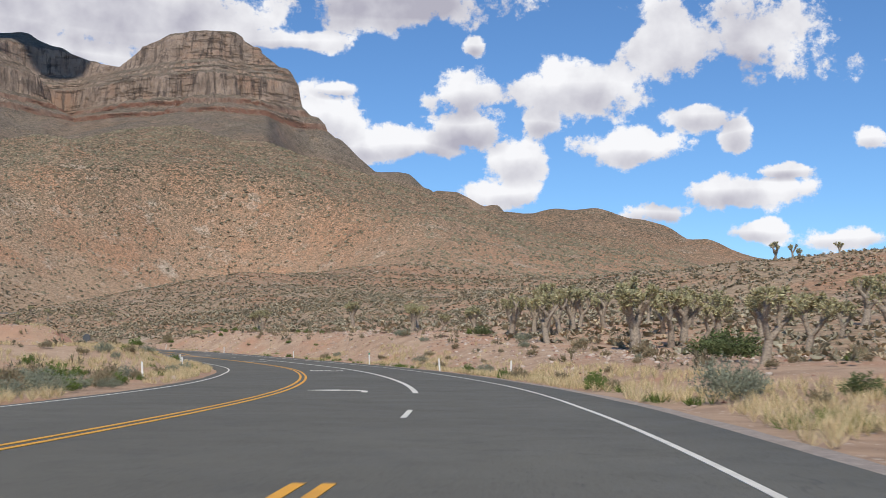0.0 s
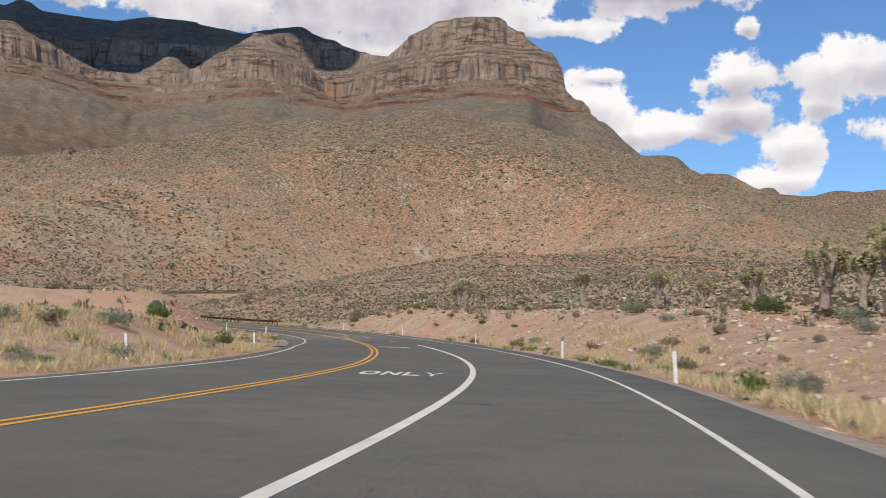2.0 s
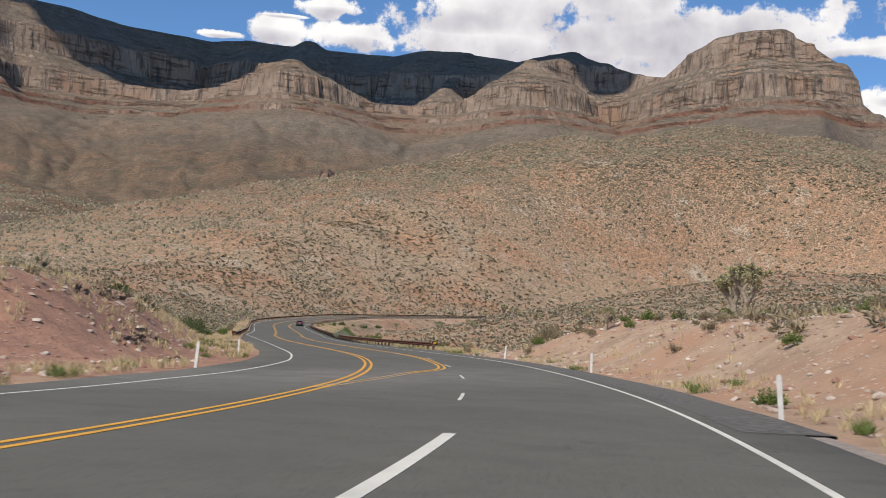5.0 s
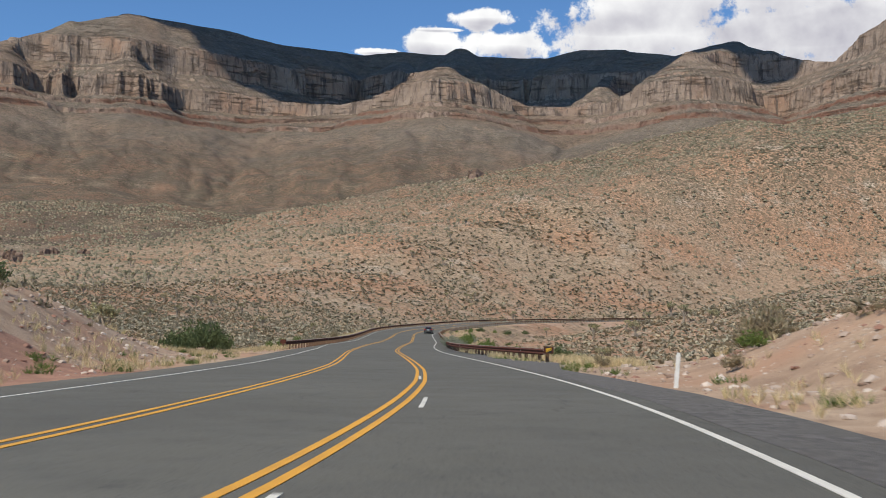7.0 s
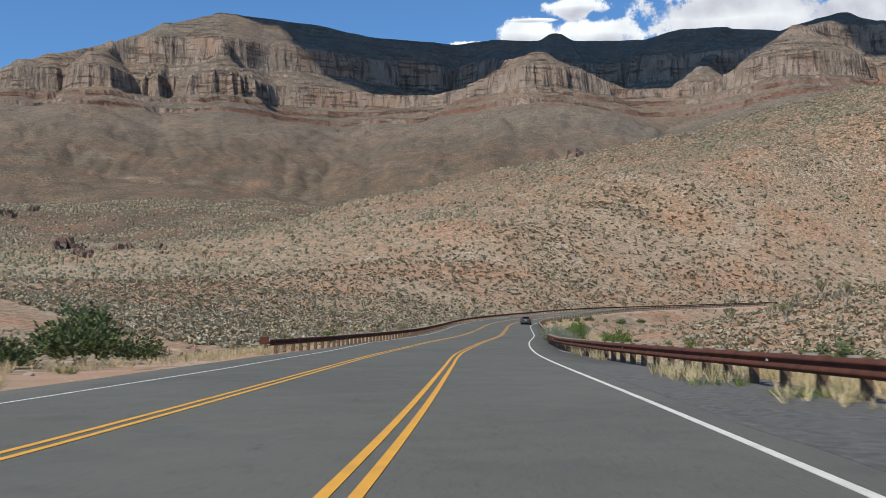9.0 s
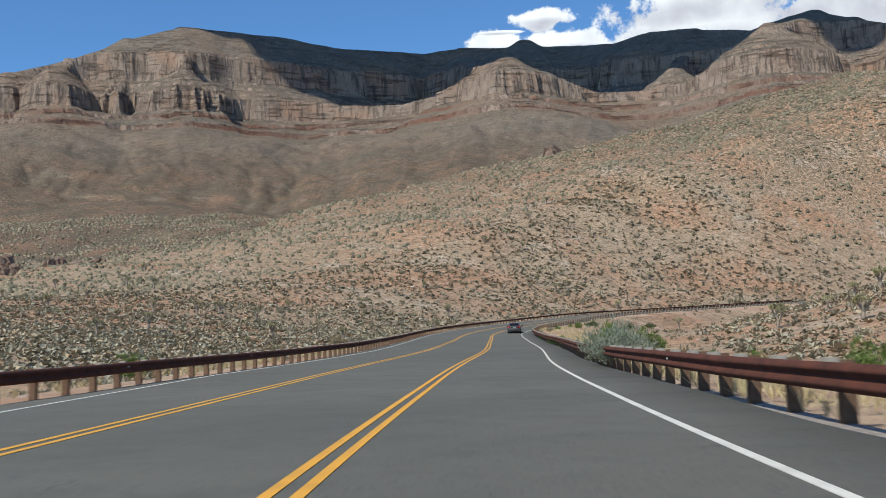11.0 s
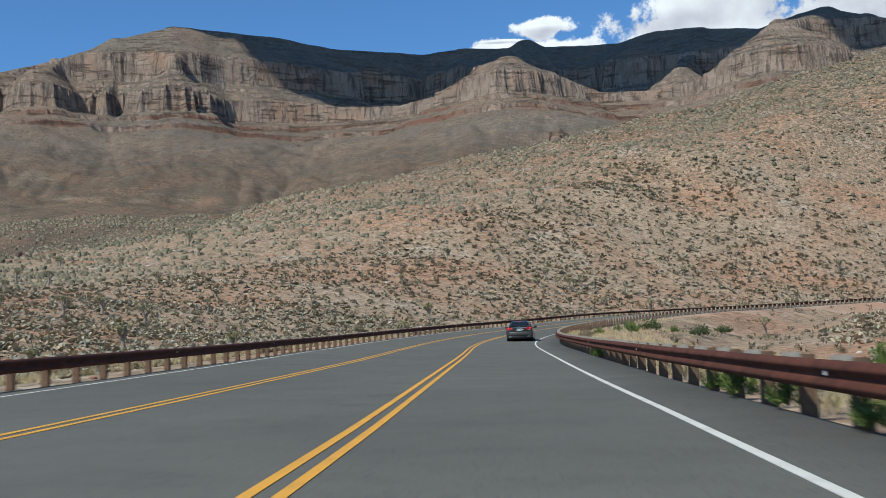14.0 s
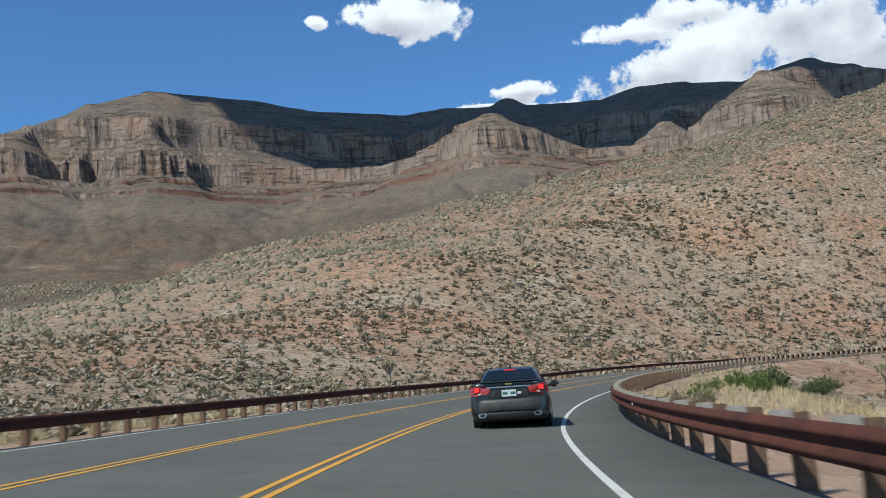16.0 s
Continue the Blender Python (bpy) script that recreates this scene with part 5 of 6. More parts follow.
# ---------------------------------------------------------------- plants
def tube(p0, p1, r0, r1, sides=5):
    p0, p1 = np.array(p0, float), np.array(p1, float)
    a = p1 - p0
    a = a / (np.linalg.norm(a) + 1e-9)
    u = np.cross(a, (0.3, 0.9, 0.2))
    u /= np.linalg.norm(u)
    w = np.cross(a, u)
    ang = np.linspace(0, 2 * math.pi, sides, endpoint=False)
    ring = np.cos(ang)[:, None] * u + np.sin(ang)[:, None] * w
    v = np.vstack([p0 + ring * r0, p1 + ring * r1])
    f = [(i, (i + 1) % sides, sides + (i + 1) % sides, sides + i) for i in range(sides)]
    return v, np.array(f)


def gather(pieces):
    vs, fs, n = [], [], 0
    for v, f in pieces:
        vs.append(v)
        fs.append(f + n)
        n += len(v)
    return np.vstack(vs), np.vstack(fs)


def blades(rng, centres, aims, count, length, width, spread, curl=0.0):
    """Pointed blades that spring from each centre round its aim: one long kite each."""
    n = len(centres) * count
    c = np.repeat(np.asarray(centres, float), count, 0)
    a = np.repeat(np.asarray(aims, float), count, 0)
    d = a + rng.normal(0, spread, (n, 3))
    d /= np.linalg.norm(d, axis=1)[:, None] + 1e-9
    side = np.cross(d, rng.normal(0, 1, (n, 3)))
    side /= np.linalg.norm(side, axis=1)[:, None] + 1e-9
    ln = length * rng.uniform(0.65, 1.15, (n, 1))
    wd = width * rng.uniform(0.7, 1.3, (n, 1))
    start = c + d * ln * 0.05
    mid = c + d * ln * 0.45
    tip = c + d * ln - np.array([0, 0, 1.0]) * curl * ln
    v = np.stack([start, mid + side * wd / 2, tip, mid - side * wd / 2], 1).reshape(-1, 3)
    return v, np.arange(4 * n).reshape(n, 4)


def joshua_parts(seed, height, spread, forks, full=1.0):
    """A forked shaggy trunk with a ball of spikes at each end."""
    rng = np.random.default_rng(seed)
    wood, tips, clubs = [], [], []

    def grow(p, d, r, length, level):
        bend = p
        for k in range(2):
            d = d + rng.normal(0, 0.12, 3) + np.array([0, 0, 0.08])
            d /= np.linalg.norm(d)
            q = bend + d * length / 2
            wood.append(tube(bend, q, r * (1 - 0.1 * k), r * (0.9 - 0.1 * k)))
            bend = q
        if level == 0 or (level < forks - 1 and rng.random() < 0.18):
            tips.append((bend, d))
            return
        if level <= 2:
            clubs.append((bend, d))
        n = 2 if rng.random() < 0.6 else 3
        turn = rng.uniform(0, 2 * math.pi)
        for k in range(n):
            a = turn + 2 * math.pi * k / n + rng.normal(0, 0.3)
            out = np.array([math.cos(a), math.sin(a), 0]) * spread * rng.uniform(0.7, 1.2)
            e = d * 0.75 + out + np.array([0, 0, 0.25])
            grow(bend, e / np.linalg.norm(e), r * 0.72, length * rng.uniform(0.6, 0.85), level - 1)

    trunk_len = height * rng.uniform(0.13, 0.20)
    lean = np.array([rng.normal(0, 0.1), rng.normal(0, 0.1), 1.0])
    wood.append(tube((0, 0, -0.4), (0, 0, 0.05), 0.24 * height / 4, 0.19 * height / 4, 9))
    grow(np.zeros(3), lean / np.linalg.norm(lean), 0.15 * height / 4, trunk_len, forks)
    tv, tf = gather(wood)
    top = max(p[2] for p, _ in tips)
    tv *= height / (top + 0.25)
    k = height / (top + 0.25)
    cs = np.array([p for p, _ in tips]) * k
    ds = np.array([d for _, d in tips])
    up = blades(rng, cs, ds * 0.8, int(44 * full), 0.38, 0.066 / full ** 0.6, 0.60)
    mid = blades(rng, cs - ds * 0.22, ds * 0.45, int(38 * full), 0.37, 0.064 / full ** 0.6, 0.65)
    low = blades(rng, cs - ds * 0.48, ds * 0.2, int(30 * full), 0.34, 0.060 / full ** 0.6, 0.65)
    bs = np.array([p for p, _ in clubs]) * k
    bd = np.array([d for _, d in clubs])
    rows = np.concatenate([bs - bd * u for u in (0.0, 0.22, 0.44)])
    dead = blades(rng, rows, np.tile(-bd * 0.4, (3, 1)), int(10 * full), 0.24, 0.06, 0.6)
    tv, tf = gather([(tv, tf), dead])
    cv, cf = gather([up, mid, low])
    return fast_mesh("trunk", tv, tf, BARK, True), fast_mesh("crown", cv, cf, SPIKES)


JOSHUA = [joshua_parts(11, 4.6, 0.75, 4), joshua_parts(23, 4.0, 0.9, 4), joshua_parts(35, 5.0, 0.6, 4), joshua_parts(47, 3.2, 0.85, 3), joshua_parts(59, 3.6, 0.5, 3)]

JOSHUA_FAR = [joshua_parts(11, 4.6, 0.75, 4, 0.3), joshua_parts(23, 4.0, 0.9, 4, 0.3), joshua_parts(35, 5.0, 0.6, 4, 0.3), joshua_parts(47, 3.2, 0.85, 3, 0.4), joshua_parts(59, 3.6, 0.5, 3, 0.4)]


def far_z(x, y):
    return float(land(np.array([[x]]), np.array([[y]]))[0][0, 0])


def joshua(x, y, kind, size, turn, label):
    inside_box = NEAR_BOX[0] < x < NEAR_BOX[1] and NEAR_BOX[2] < y < NEAR_BOX[3]
    z = float(land_z(x, y)) if inside_box else far_z(x, y)
    m = Matrix.Translation((x, y, z - 0.1)) @ Matrix.Rotation(turn, 4, "Z") @ Matrix.Diagonal((size, size, size, 1))
    t = thing("joshua_tree", m, label, "tree", "joshua trees on the desert slope")
    trunk, crown = (JOSHUA_FAR if "far" in label else JOSHUA)[kind]
    part("trunk", trunk, BARK, t, "brown shaggy forked trunk")
    part("crown", crown, SPIKES, t, "spiky pale green leaf heads")


LAB = ("tall forked joshua tree with spiky green heads", "wide joshua tree with many branching arms", "tall narrow joshua tree on stony ground", "young joshua tree with few arms", "slim joshua tree with a bare trunk")
# by the road: arc length, offset, kind, size
NEAR_TREES = [(114.8, 11.0, 1, 0.8), (160, 15.0, 1, 1.05), (173, 16.8, 0, 0.9), (182, 16.5, 0, 0.62), (205.9, 19.7, 1, 0.82), (315, 56, 0, 1.0), (154.6, 24.5, 0, 1.05), (245.6, 8.2, 1, 0.46), (304, 10, 3, 0.6), (150.3, 35.5, 1, 0.75),
              (149.5, 18.0, 0, 1.2), (152, 22.0, 1, 1.1), (156, 27.0, 3, 1.0), (160, 31, 0, 0.9), (137, 24, 1, 1.0), (133, 27.5, 0, 1.05), (126, 30, 2, 0.9), (121, 33, 1, 0.9), (170.2, 19.1, 2, 1.0), (172, 21.5, 1, 1.1), (174.5, 24, 0, 1.0), (176, 20.5, 4, 1.0),
              (179, 27, 1, 1.0), (166, 29, 3, 1.1), (163, 25, 1, 0.95), (191, 16.5, 1, 0.5), (194, 18.0, 0, 0.42), (201.1, 17.2, 4, 0.95), (207, 21, 3, 0.95),
              (233.9, 26.6, 4, 1.15), (242.5, 15.6, 1, 0.95), (245.5, 16.4, 0, 0.80), (264, 15.5, 1, 0.55), (275.5, 21, 1, 0.9), (281, 27, 3, 0.8), (286, 21, 3, 0.7), (300, -24.0, 1, 0.95), (306, -29, 3, 0.8),
              (114, 39, 0, 0.95), (108, 43, 1, 0.9), (101, 40, 2, 0.95), (128, 45, 1, 0.9), (143, 47, 0, 0.9), (158, 44, 2, 0.9), (176, 41, 3, 0.9), (182, 37, 1, 0.85),
              (441.8, 40.2, 0, 0.85), (463.7, 33.8, 1, 1.0), (470, 41, 3, 0.9), (455, 52, 2, 0.9), (497.1, 52.1, 0, 0.9), (428, 52, 1, 0.9), (483, 47, 3, 0.9), (415, 60, 4, 0.9), (300.5, 14.0, 3, 0.62), (277, 6.2, 3, 0.36)]
trng = np.random.default_rng(7)
for s, d, kind, size in NEAR_TREES:
    p = road(float(s), float(d))
    joshua(p[0], p[1], kind, size * (1.08 if s < 240 else 0.95), trng.uniform(0, 6.28), LAB[kind])
# on the rise and on the slopes further off
for _ in range(9):
    x, y = 60 + trng.uniform(0, 130), 0
    y = 251 + 0.17 * (x - 60) + trng.uniform(-9, 3)
    joshua(x, y, int(trng.integers(0, 5)), trng.uniform(0.8, 1.05), trng.uniform(0, 6.28), "far joshua tree on the crest of the rise")
for _ in range(95):
    x, y = trng.uniform(-420, -190), trng.uniform(300, 600)
    s_, d_, _z = nearest_road(np.array([x]), np.array([y]))
    if -26 < d_[0] < 16:
        continue
    joshua(x, y, int(trng.integers(0, 5)), trng.uniform(0.55, 0.85), trng.uniform(0, 6.28), "small far joshua tree on the scrubby hillside")


# a thicker grove where the slope begins
for _ in range(8):
    s_, d_ = trng.uniform(92, 188), 17 + trng.uniform(0, 1) ** 1.4 * 55
    p = road(float(s_), float(d_))
    k = int(trng.integers(0, 5))
    joshua(p[0], p[1], k, trng.uniform(0.7, 1.15), trng.uniform(0, 6.28), LAB[k])


# ---- bushes
def bush_mesh(seed, material, count, radius, height, leaf, width, upward, name="bush"):
    """Twigs that rise and spread, set with small leaves."""
    rng = np.random.default_rng(seed)
    stems = max(6, count // 14) if count > 1 else 2
    az_, out = rng.uniform(0, 2 * math.pi, stems), np.sqrt(rng.uniform(0.02, 1, stems))
    tip = np.stack([np.cos(az_) * out * radius, np.sin(az_) * out * radius, height * (1 - 0.55 * out ** 2) * rng.uniform(0.6, 1.1, stems)], 1)
    per = 14 if count > 100 else 9 if count > 1 else 4
    k = rng.uniform(0.25, 1.0, (stems, per)) ** 0.7
    root = tip * np.array([0.15, 0.15, 0.0])
    c = root[:, None] + (tip - root)[:, None] * k[..., None] + rng.normal(0, (0.035 if count > 1 else 0.16) * radius / 0.6, (stems, per, 3))
    aim = tip / (np.linalg.norm(tip, axis=1)[:, None] + 1e-9) * (1 - upward) + np.array([0, 0, 1.0]) * upward
    v, f = blades(rng, c.reshape(-1, 3), np.repeat(aim, per, 0), 2 if count > 100 else 1, leaf, width, 0.45)
    v[:, 2] = np.maximum(v[:, 2], -0.05)
    return fast_mesh(name, v, f, material)


BUSHES = {
    "green": [bush_mesh(s, GREEN_LEAF, 640, 0.75, 1.25, 0.22, 0.036, 0.7, "foliage") for s in (1, 2)],
    "sage": [bush_mesh(s, SAGE_LEAF, 1300, 0.9, 1.1, 0.13, 0.024, 0.55, "foliage") for s in (3, 4)],
    "dark": [bush_mesh(s, DARK_LEAF, 1100, 1.3, 1.7, 0.19, 0.07, 0.3, "foliage") for s in (5, 6)],
    "dry": [bush_mesh(s, DRY_LEAF, 500, 0.55, 0.75, 0.19, 0.026, 0.5, "foliage") for s in (7, 8)],
}
WORDS = {"green": "bright green leafy roadside shrub", "sage": "pale grey-green sage bush", "dark": "dense dark green desert bush", "dry": "dry brown twiggy shrub on stony soil"}


def bush(s, d, kind, size, tall=1.0):
    p = road(float(s), float(d))
    x, y = p[0], p[1]
    m = Matrix.Translation((x, y, float(land_z(x, y)) - 0.03)) @ Matrix.Rotation(trng.uniform(0, 6.28), 4, "Z") @ Matrix.Diagonal((size, size, size * tall, 1))
    t = thing("shrub", m, WORDS[kind], "shrub", kind + " shrubs by the road")
    part("foliage", BUSHES[kind][int(trng.integers(0, 2))], None, t)


for row in ((102, -14.9, "sage", 0.7, 0.8), (104.5, -14.6, "sage", 0.8, 0.8), (107, -14.6, "green", 0.6, 0.7), (109, -14.9, "sage", 0.75, 0.8), (112, -14.4, "sage", 0.6, 0.7), (114, -15.0, "dry", 0.9), (118, -15.6, "dry", 1.1), (99.5, -15.4, "sage", 0.8, 0.8), (121, -19.0, "dry", 1.3), (110, -17.5, "dry", 1.2),
            (122, 12.6, "dark", 1.2, 0.8), (126, 13.2, "dark", 1.15, 0.75), (98.5, 4.2, "sage", 1.1, 1.0), (100, 5.0, "sage", 0.9, 0.9), (95, 6.2, "dark", 0.42, 0.9), (111, 3.2, "green", 0.6), (108.5, 2.6, "green", 0.5), (138, 2.5, "green", 0.55), (126.5, 2.3, "green", 0.5), (124, 2.6, "dry", 0.9),
            (134, 12, "dry", 1.2), (150, 14, "dry", 1.5), (176, 15, "dark", 0.8, 0.8), (262, 9, "dry", 1.6, 1.3), (265, 10.5, "dry", 1.7, 1.3), (258, 7, "dry", 1.0), (270, 12, "dry", 1.3), (274, 15, "dry", 1.2),
            (306, -18, "dark", 1.5, 0.9), (309.5, -19.5, "dark", 1.6, 0.95), (302, -19.5, "dark", 1.1, 0.8), (313, -18, "dark", 1.0, 0.8), (315, -25, "dark", 1.2, 0.8), (276, -24, "dark", 1.1, 0.8), (262, -29, "dark", 1.0, 0.9),
            (318, 3.6, "green", 0.9), (322, 4.6, "green", 1.0), (326, 4.4, "green", 0.75), (329, 4.6, "green", 0.8), (331.5, 3.2, "green", 0.6), (343.6, 1.9, "sage", 1.15, 1.1), (345.6, 1.75, "sage", 1.3, 1.12), (347.2, 2.2, "sage", 1.1, 1.1), (350, 3.2, "sage", 1.0, 1.0), (352, 3.8, "green", 1.0), (355, 3.6, "green", 1.1),
            (367, 3.7, "green", 1.1, 0.9), (371.5, 3.9, "green", 1.2, 0.95), (375, 4.3, "green", 1.3, 0.95), (378.5, 4.2, "green", 1.2, 0.9), (380, 4.7, "green", 1.0), (372, 2.4, "green", 0.5), (376, 4.4, "green", 0.8), (385, 5.5, "sage", 0.9, 1.3), (389, 5.4, "green", 1.1, 1.3), (394, 1.5, "green", 0.42), (396.5, 1.45, "green", 0.45), (391, 1.55, "green", 0.4), (398.5, 1.5, "green", 0.35), (420, 1.45, "green", 0.4), (422.5, 1.5, "green", 0.36), (384, 1.6, "green", 0.34),
            (401, 5.2, "green", 0.7), (410, 3.0, "green", 0.5), (468, 4.0, "green", 0.6), (474, 6.5, "green", 0.8), (485, 7.5, "dark", 0.9, 0.8), (480, 6.0, "green", 0.8), (506.7, 11.3, "dark", 1.0, 0.8), (527, 12.1, "dark", 0.9, 0.8), (500, 9, "green", 0.8),
            (455.5, 2.2, "sage", 0.5, 0.8), (460, 3.5, "dry", 0.9), (464, 3.0, "dry", 0.8), (300, 6, "green", 0.6), (306, 5.5, "green", 0.7), (311, 4.5, "dry", 0.9),
            (330, -15.0, "green", 0.8), (348, -15.5, "green", 0.9), (350.5, -16, "green", 0.8), (372, -15.6, "dry", 1.2, 1.2), (374.5, -16, "green", 0.7), (398, -15.8, "dry", 1.3, 1.4), (400.5, -16.2, "dry", 1.2, 1.3), (336, -17, "green", 0.7),
            (270, 4.6, "dry", 0.8), (252, 5, "dry", 0.7), (246, 7.5, "dry", 0.7), (240, 9.5, "dry", 0.7), (228, 8.0, "dry", 0.8), (216, 10, "dry", 0.7), (206, 6.8, "green", 0.45, 0.7), (205, 3.0, "green", 0.6, 0.7), (212, 12.5, "dry", 0.8), (222, 12.2, "dry", 0.8), (235, 12.8, "dry", 0.8)):
    bush(*row)
# the verges: sage, dry tufts and green shrubs, scattered
for _ in range(46):
    bush(trng.uniform(88, 174), -14.6 - 11 * trng.random() ** 1.2, ("sage", "dry", "dry", "green")[int(trng.integers(0, 4))], trng.uniform(0.45, 1.0), trng.uniform(0.7, 1.0))
for _ in range(52):
    bush(trng.uniform(78, 200), 3.4 + 12 * trng.random() ** 1.2, ("sage", "dry", "dry", "green", "dry")[int(trng.integers(0, 5))], trng.uniform(0.4, 0.95), trng.uniform(0.7, 1.0))
for _ in range(26):
    bush(trng.uniform(205, 262), 6 + 11 * trng.random(), ("dry", "dry", "green")[int(trng.integers(0, 3))], trng.uniform(0.4, 0.8), trng.uniform(0.7, 1.0))
for _ in range(40):
    bush(trng.uniform(285, 480), 3.6 + 20 * trng.random(), ("sage", "dry", "dry", "green", "dark")[int(trng.integers(0, 5))], trng.uniform(0.4, 0.9), trng.uniform(0.6, 0.9))

# ---- rock outcrops on the hills
OUTCROP = simple("outcrop_rock", (0.30, 0.20, 0.14), (0.13, 0.09, 0.07), 0.35, 0.95, bump=1.0, dist=0.5)


def outcrop(x, y, width, height, seed, label, turn=0.0, long=1.0, blocks=9):
    """A few broken blocks of bedrock that stand out of the slope; long stretches them into a ledge."""
    orng = np.random.default_rng(seed)
    t = thing("rock_outcrop", Matrix.Translation((x, y, far_z(x, y) - 0.12 * height)) @ Matrix.Rotation(turn, 4, "Z"), label, "rock", "rock outcrops on the hills")
    for k in range(blocks):
        a, r = orng.uniform(0, 6.28), width * 0.5 * orng.random() ** 0.6
        w = width * orng.uniform(0.16, 0.34)
        h = height * orng.uniform(0.5, 1.0) * (1 - 0.5 * r / width)
        px_, py_ = r * math.cos(a) * long, r * math.sin(a)
        c_, s_ = math.cos(turn), math.sin(turn)
        rest = far_z(x + px_ * c_ - py_ * s_, y + px_ * s_ + py_ * c_) - far_z(x, y)
        tilt = 18 / long
        bm = bmesh.new()
        bmesh.ops.create_cube(bm, size=1, matrix=pose(0, 0, 0, orng.uniform(-tilt, tilt), orng.uniform(-tilt, tilt), orng.uniform(0, 90) if long < 1.5 else orng.uniform(-15, 15)) @ Matrix.Diagonal((w * long, w * 0.8, h, 1)))
        bmesh.ops.subdivide_edges(bm, edges=bm.edges[:], cuts=2, use_grid_fill=True)
        for v in bm.verts:
            g = (v.co + Vector((px_, py_, 0))) * (3.5 / width)
            v.co += min(0.13 * width, 0.5 * h) * Vector((noise.noise(g), noise.noise(g + Vector((5, 1, 9))), 0.7 * noise.noise(g + Vector((3, 8, 2)))))
        block = part("rock_block", bm, OUTCROP, t)
        block.matrix_basis = Matrix.Translation((px_, py_, rest + h * 0.3))


for x_, y_, w_, h_, k_ in ((-641, 500, 15, 13, 1), (-655, 512, 9, 8, 2), (-866, 578, 14, 10, 3), (-880, 604, 11, 8, 4), (-447, 402, 8, 6, 6), (-436, 397, 5, 4, 7), (-455, 425, 9, 6, 8), (-468, 452, 7, 5, 9)):
    outcrop(x_, y_, w_, h_, k_, "dark reddish bedrock outcrop on the scrubby hillside")
# thin broken ledges in the cut banks beside the road
for k_, (s_, d_, w_, h_) in enumerate(((226, -16.9, 1.0, 0.28), (229, -17.3, 1.1, 0.30), (232.5, -17.3, 1.0, 0.26), (235, -20.1, 1.1, 0.28), (238, -20.3, 1.0, 0.30), (241.5, -20.2, 1.0, 0.28), (231, -20.4, 1.0, 0.26), (223, -15.2, 0.9, 0.34), (226, -15.0, 0.8, 0.30),
                                      (166, -17.2, 1.2, 0.4), (170.5, -17.0, 1.1, 0.4), (161, -18.0, 1.2, 0.4))):
    at = road(float(s_), float(d_))
    to = road(float(s_) + 1.0, float(d_))
    outcrop(at[0], at[1], w_, h_, 40 + k_, "thin broken dark red rock ledge in the cut bank", math.atan2(to[1] - at[1], to[0] - at[0]), 2.4, 7)
for k_, (s_, d_, w_, h_) in enumerate(((214, 12.0, 1.6, 0.4), (218.5, 13.2, 2.0, 0.45), (231, 11.5, 1.4, 0.4), (239, 12.4, 1.5, 0.4), (187, 10.5, 1.5, 0.4), (178, 11.5, 1.6, 0.4), (196, 12.0, 1.4, 0.4))):
    at = road(float(s_), float(d_))
    outcrop(at[0], at[1], w_, h_, 60 + k_, "grey-brown flat rock slab lying on the bank")
outcrop(-438, 722, 13, 8, 5, "pale brown boulder outcrop on the crest of the hill")

# ---- fields of small growth, too many to count
BALL = np.array([(0, 0, 1)] + [(math.cos(a) * 0.87, math.sin(a) * 0.87, 0.5) for a in np.arange(5) * 1.2566] + [(math.cos(a + 0.63), math.sin(a + 0.63), -0.25) for a in np.arange(5) * 1.2566])
BALL_F = np.array([(0, 1 + i, 1 + (i + 1) % 5) for i in range(5)] + [(1 + i, 6 + i, 1 + (i + 1) % 5) for i in range(5)] + [(1 + (i + 1) % 5, 6 + i, 6 + (i + 1) % 5) for i in range(5)])


def lumps(rng, x, y, z, size, flat=0.75):
    n = len(x)
    shape = BALL[None] * (1 + rng.uniform(-0.32, 0.32, (n, len(BALL), 1))) * size[:, None, None] * np.array([1, 1, flat])
    a = rng.uniform(0, 6.28, n)
    c, s = np.cos(a)[:, None], np.sin(a)[:, None]
    v = np.stack([shape[..., 0] * c - shape[..., 1] * s, shape[..., 0] * s + shape[..., 1] * c, shape[..., 2]], -1)
    v += np.stack([x, y, z], 1)[:, None]
    f = BALL_F[None] + (np.arange(n) * len(BALL))[:, None, None]
    return v.reshape(-1, 3), f.reshape(-1, 3)


def scatter(seed, n, x0, x1, y0, y1, keep):
    rng = np.random.default_rng(seed)
    x, y = rng.uniform(x0, x1, n), rng.uniform(y0, y1, n)
    s, d, _z = nearest_road(x, y)
    ok = keep(x, y, s, d, rng)
    return x[ok], y[ok], s[ok], d[ok], rng


def clear(d, margin=2.2):
    return (d > PAVE_R + margin) | (d < PAVE_L - margin)


# scrub on the hillsides: ragged tufts, each a fan of leaves from one root, and further off low domes
CUSHION = np.array([(0.62 * math.cos(a), 0.62 * math.sin(a), 0.95) for a in np.arange(4) * 1.5708] + [(1.05 * math.cos(a), 1.05 * math.sin(a), -0.15) for a in np.arange(4) * 1.5708 + 0.4])
CUSHION_F = np.array([(0, 1, 2, 3)] + [(i, 4 + i, 4 + (i + 1) % 4, (i + 1) % 4) for i in range(4)])


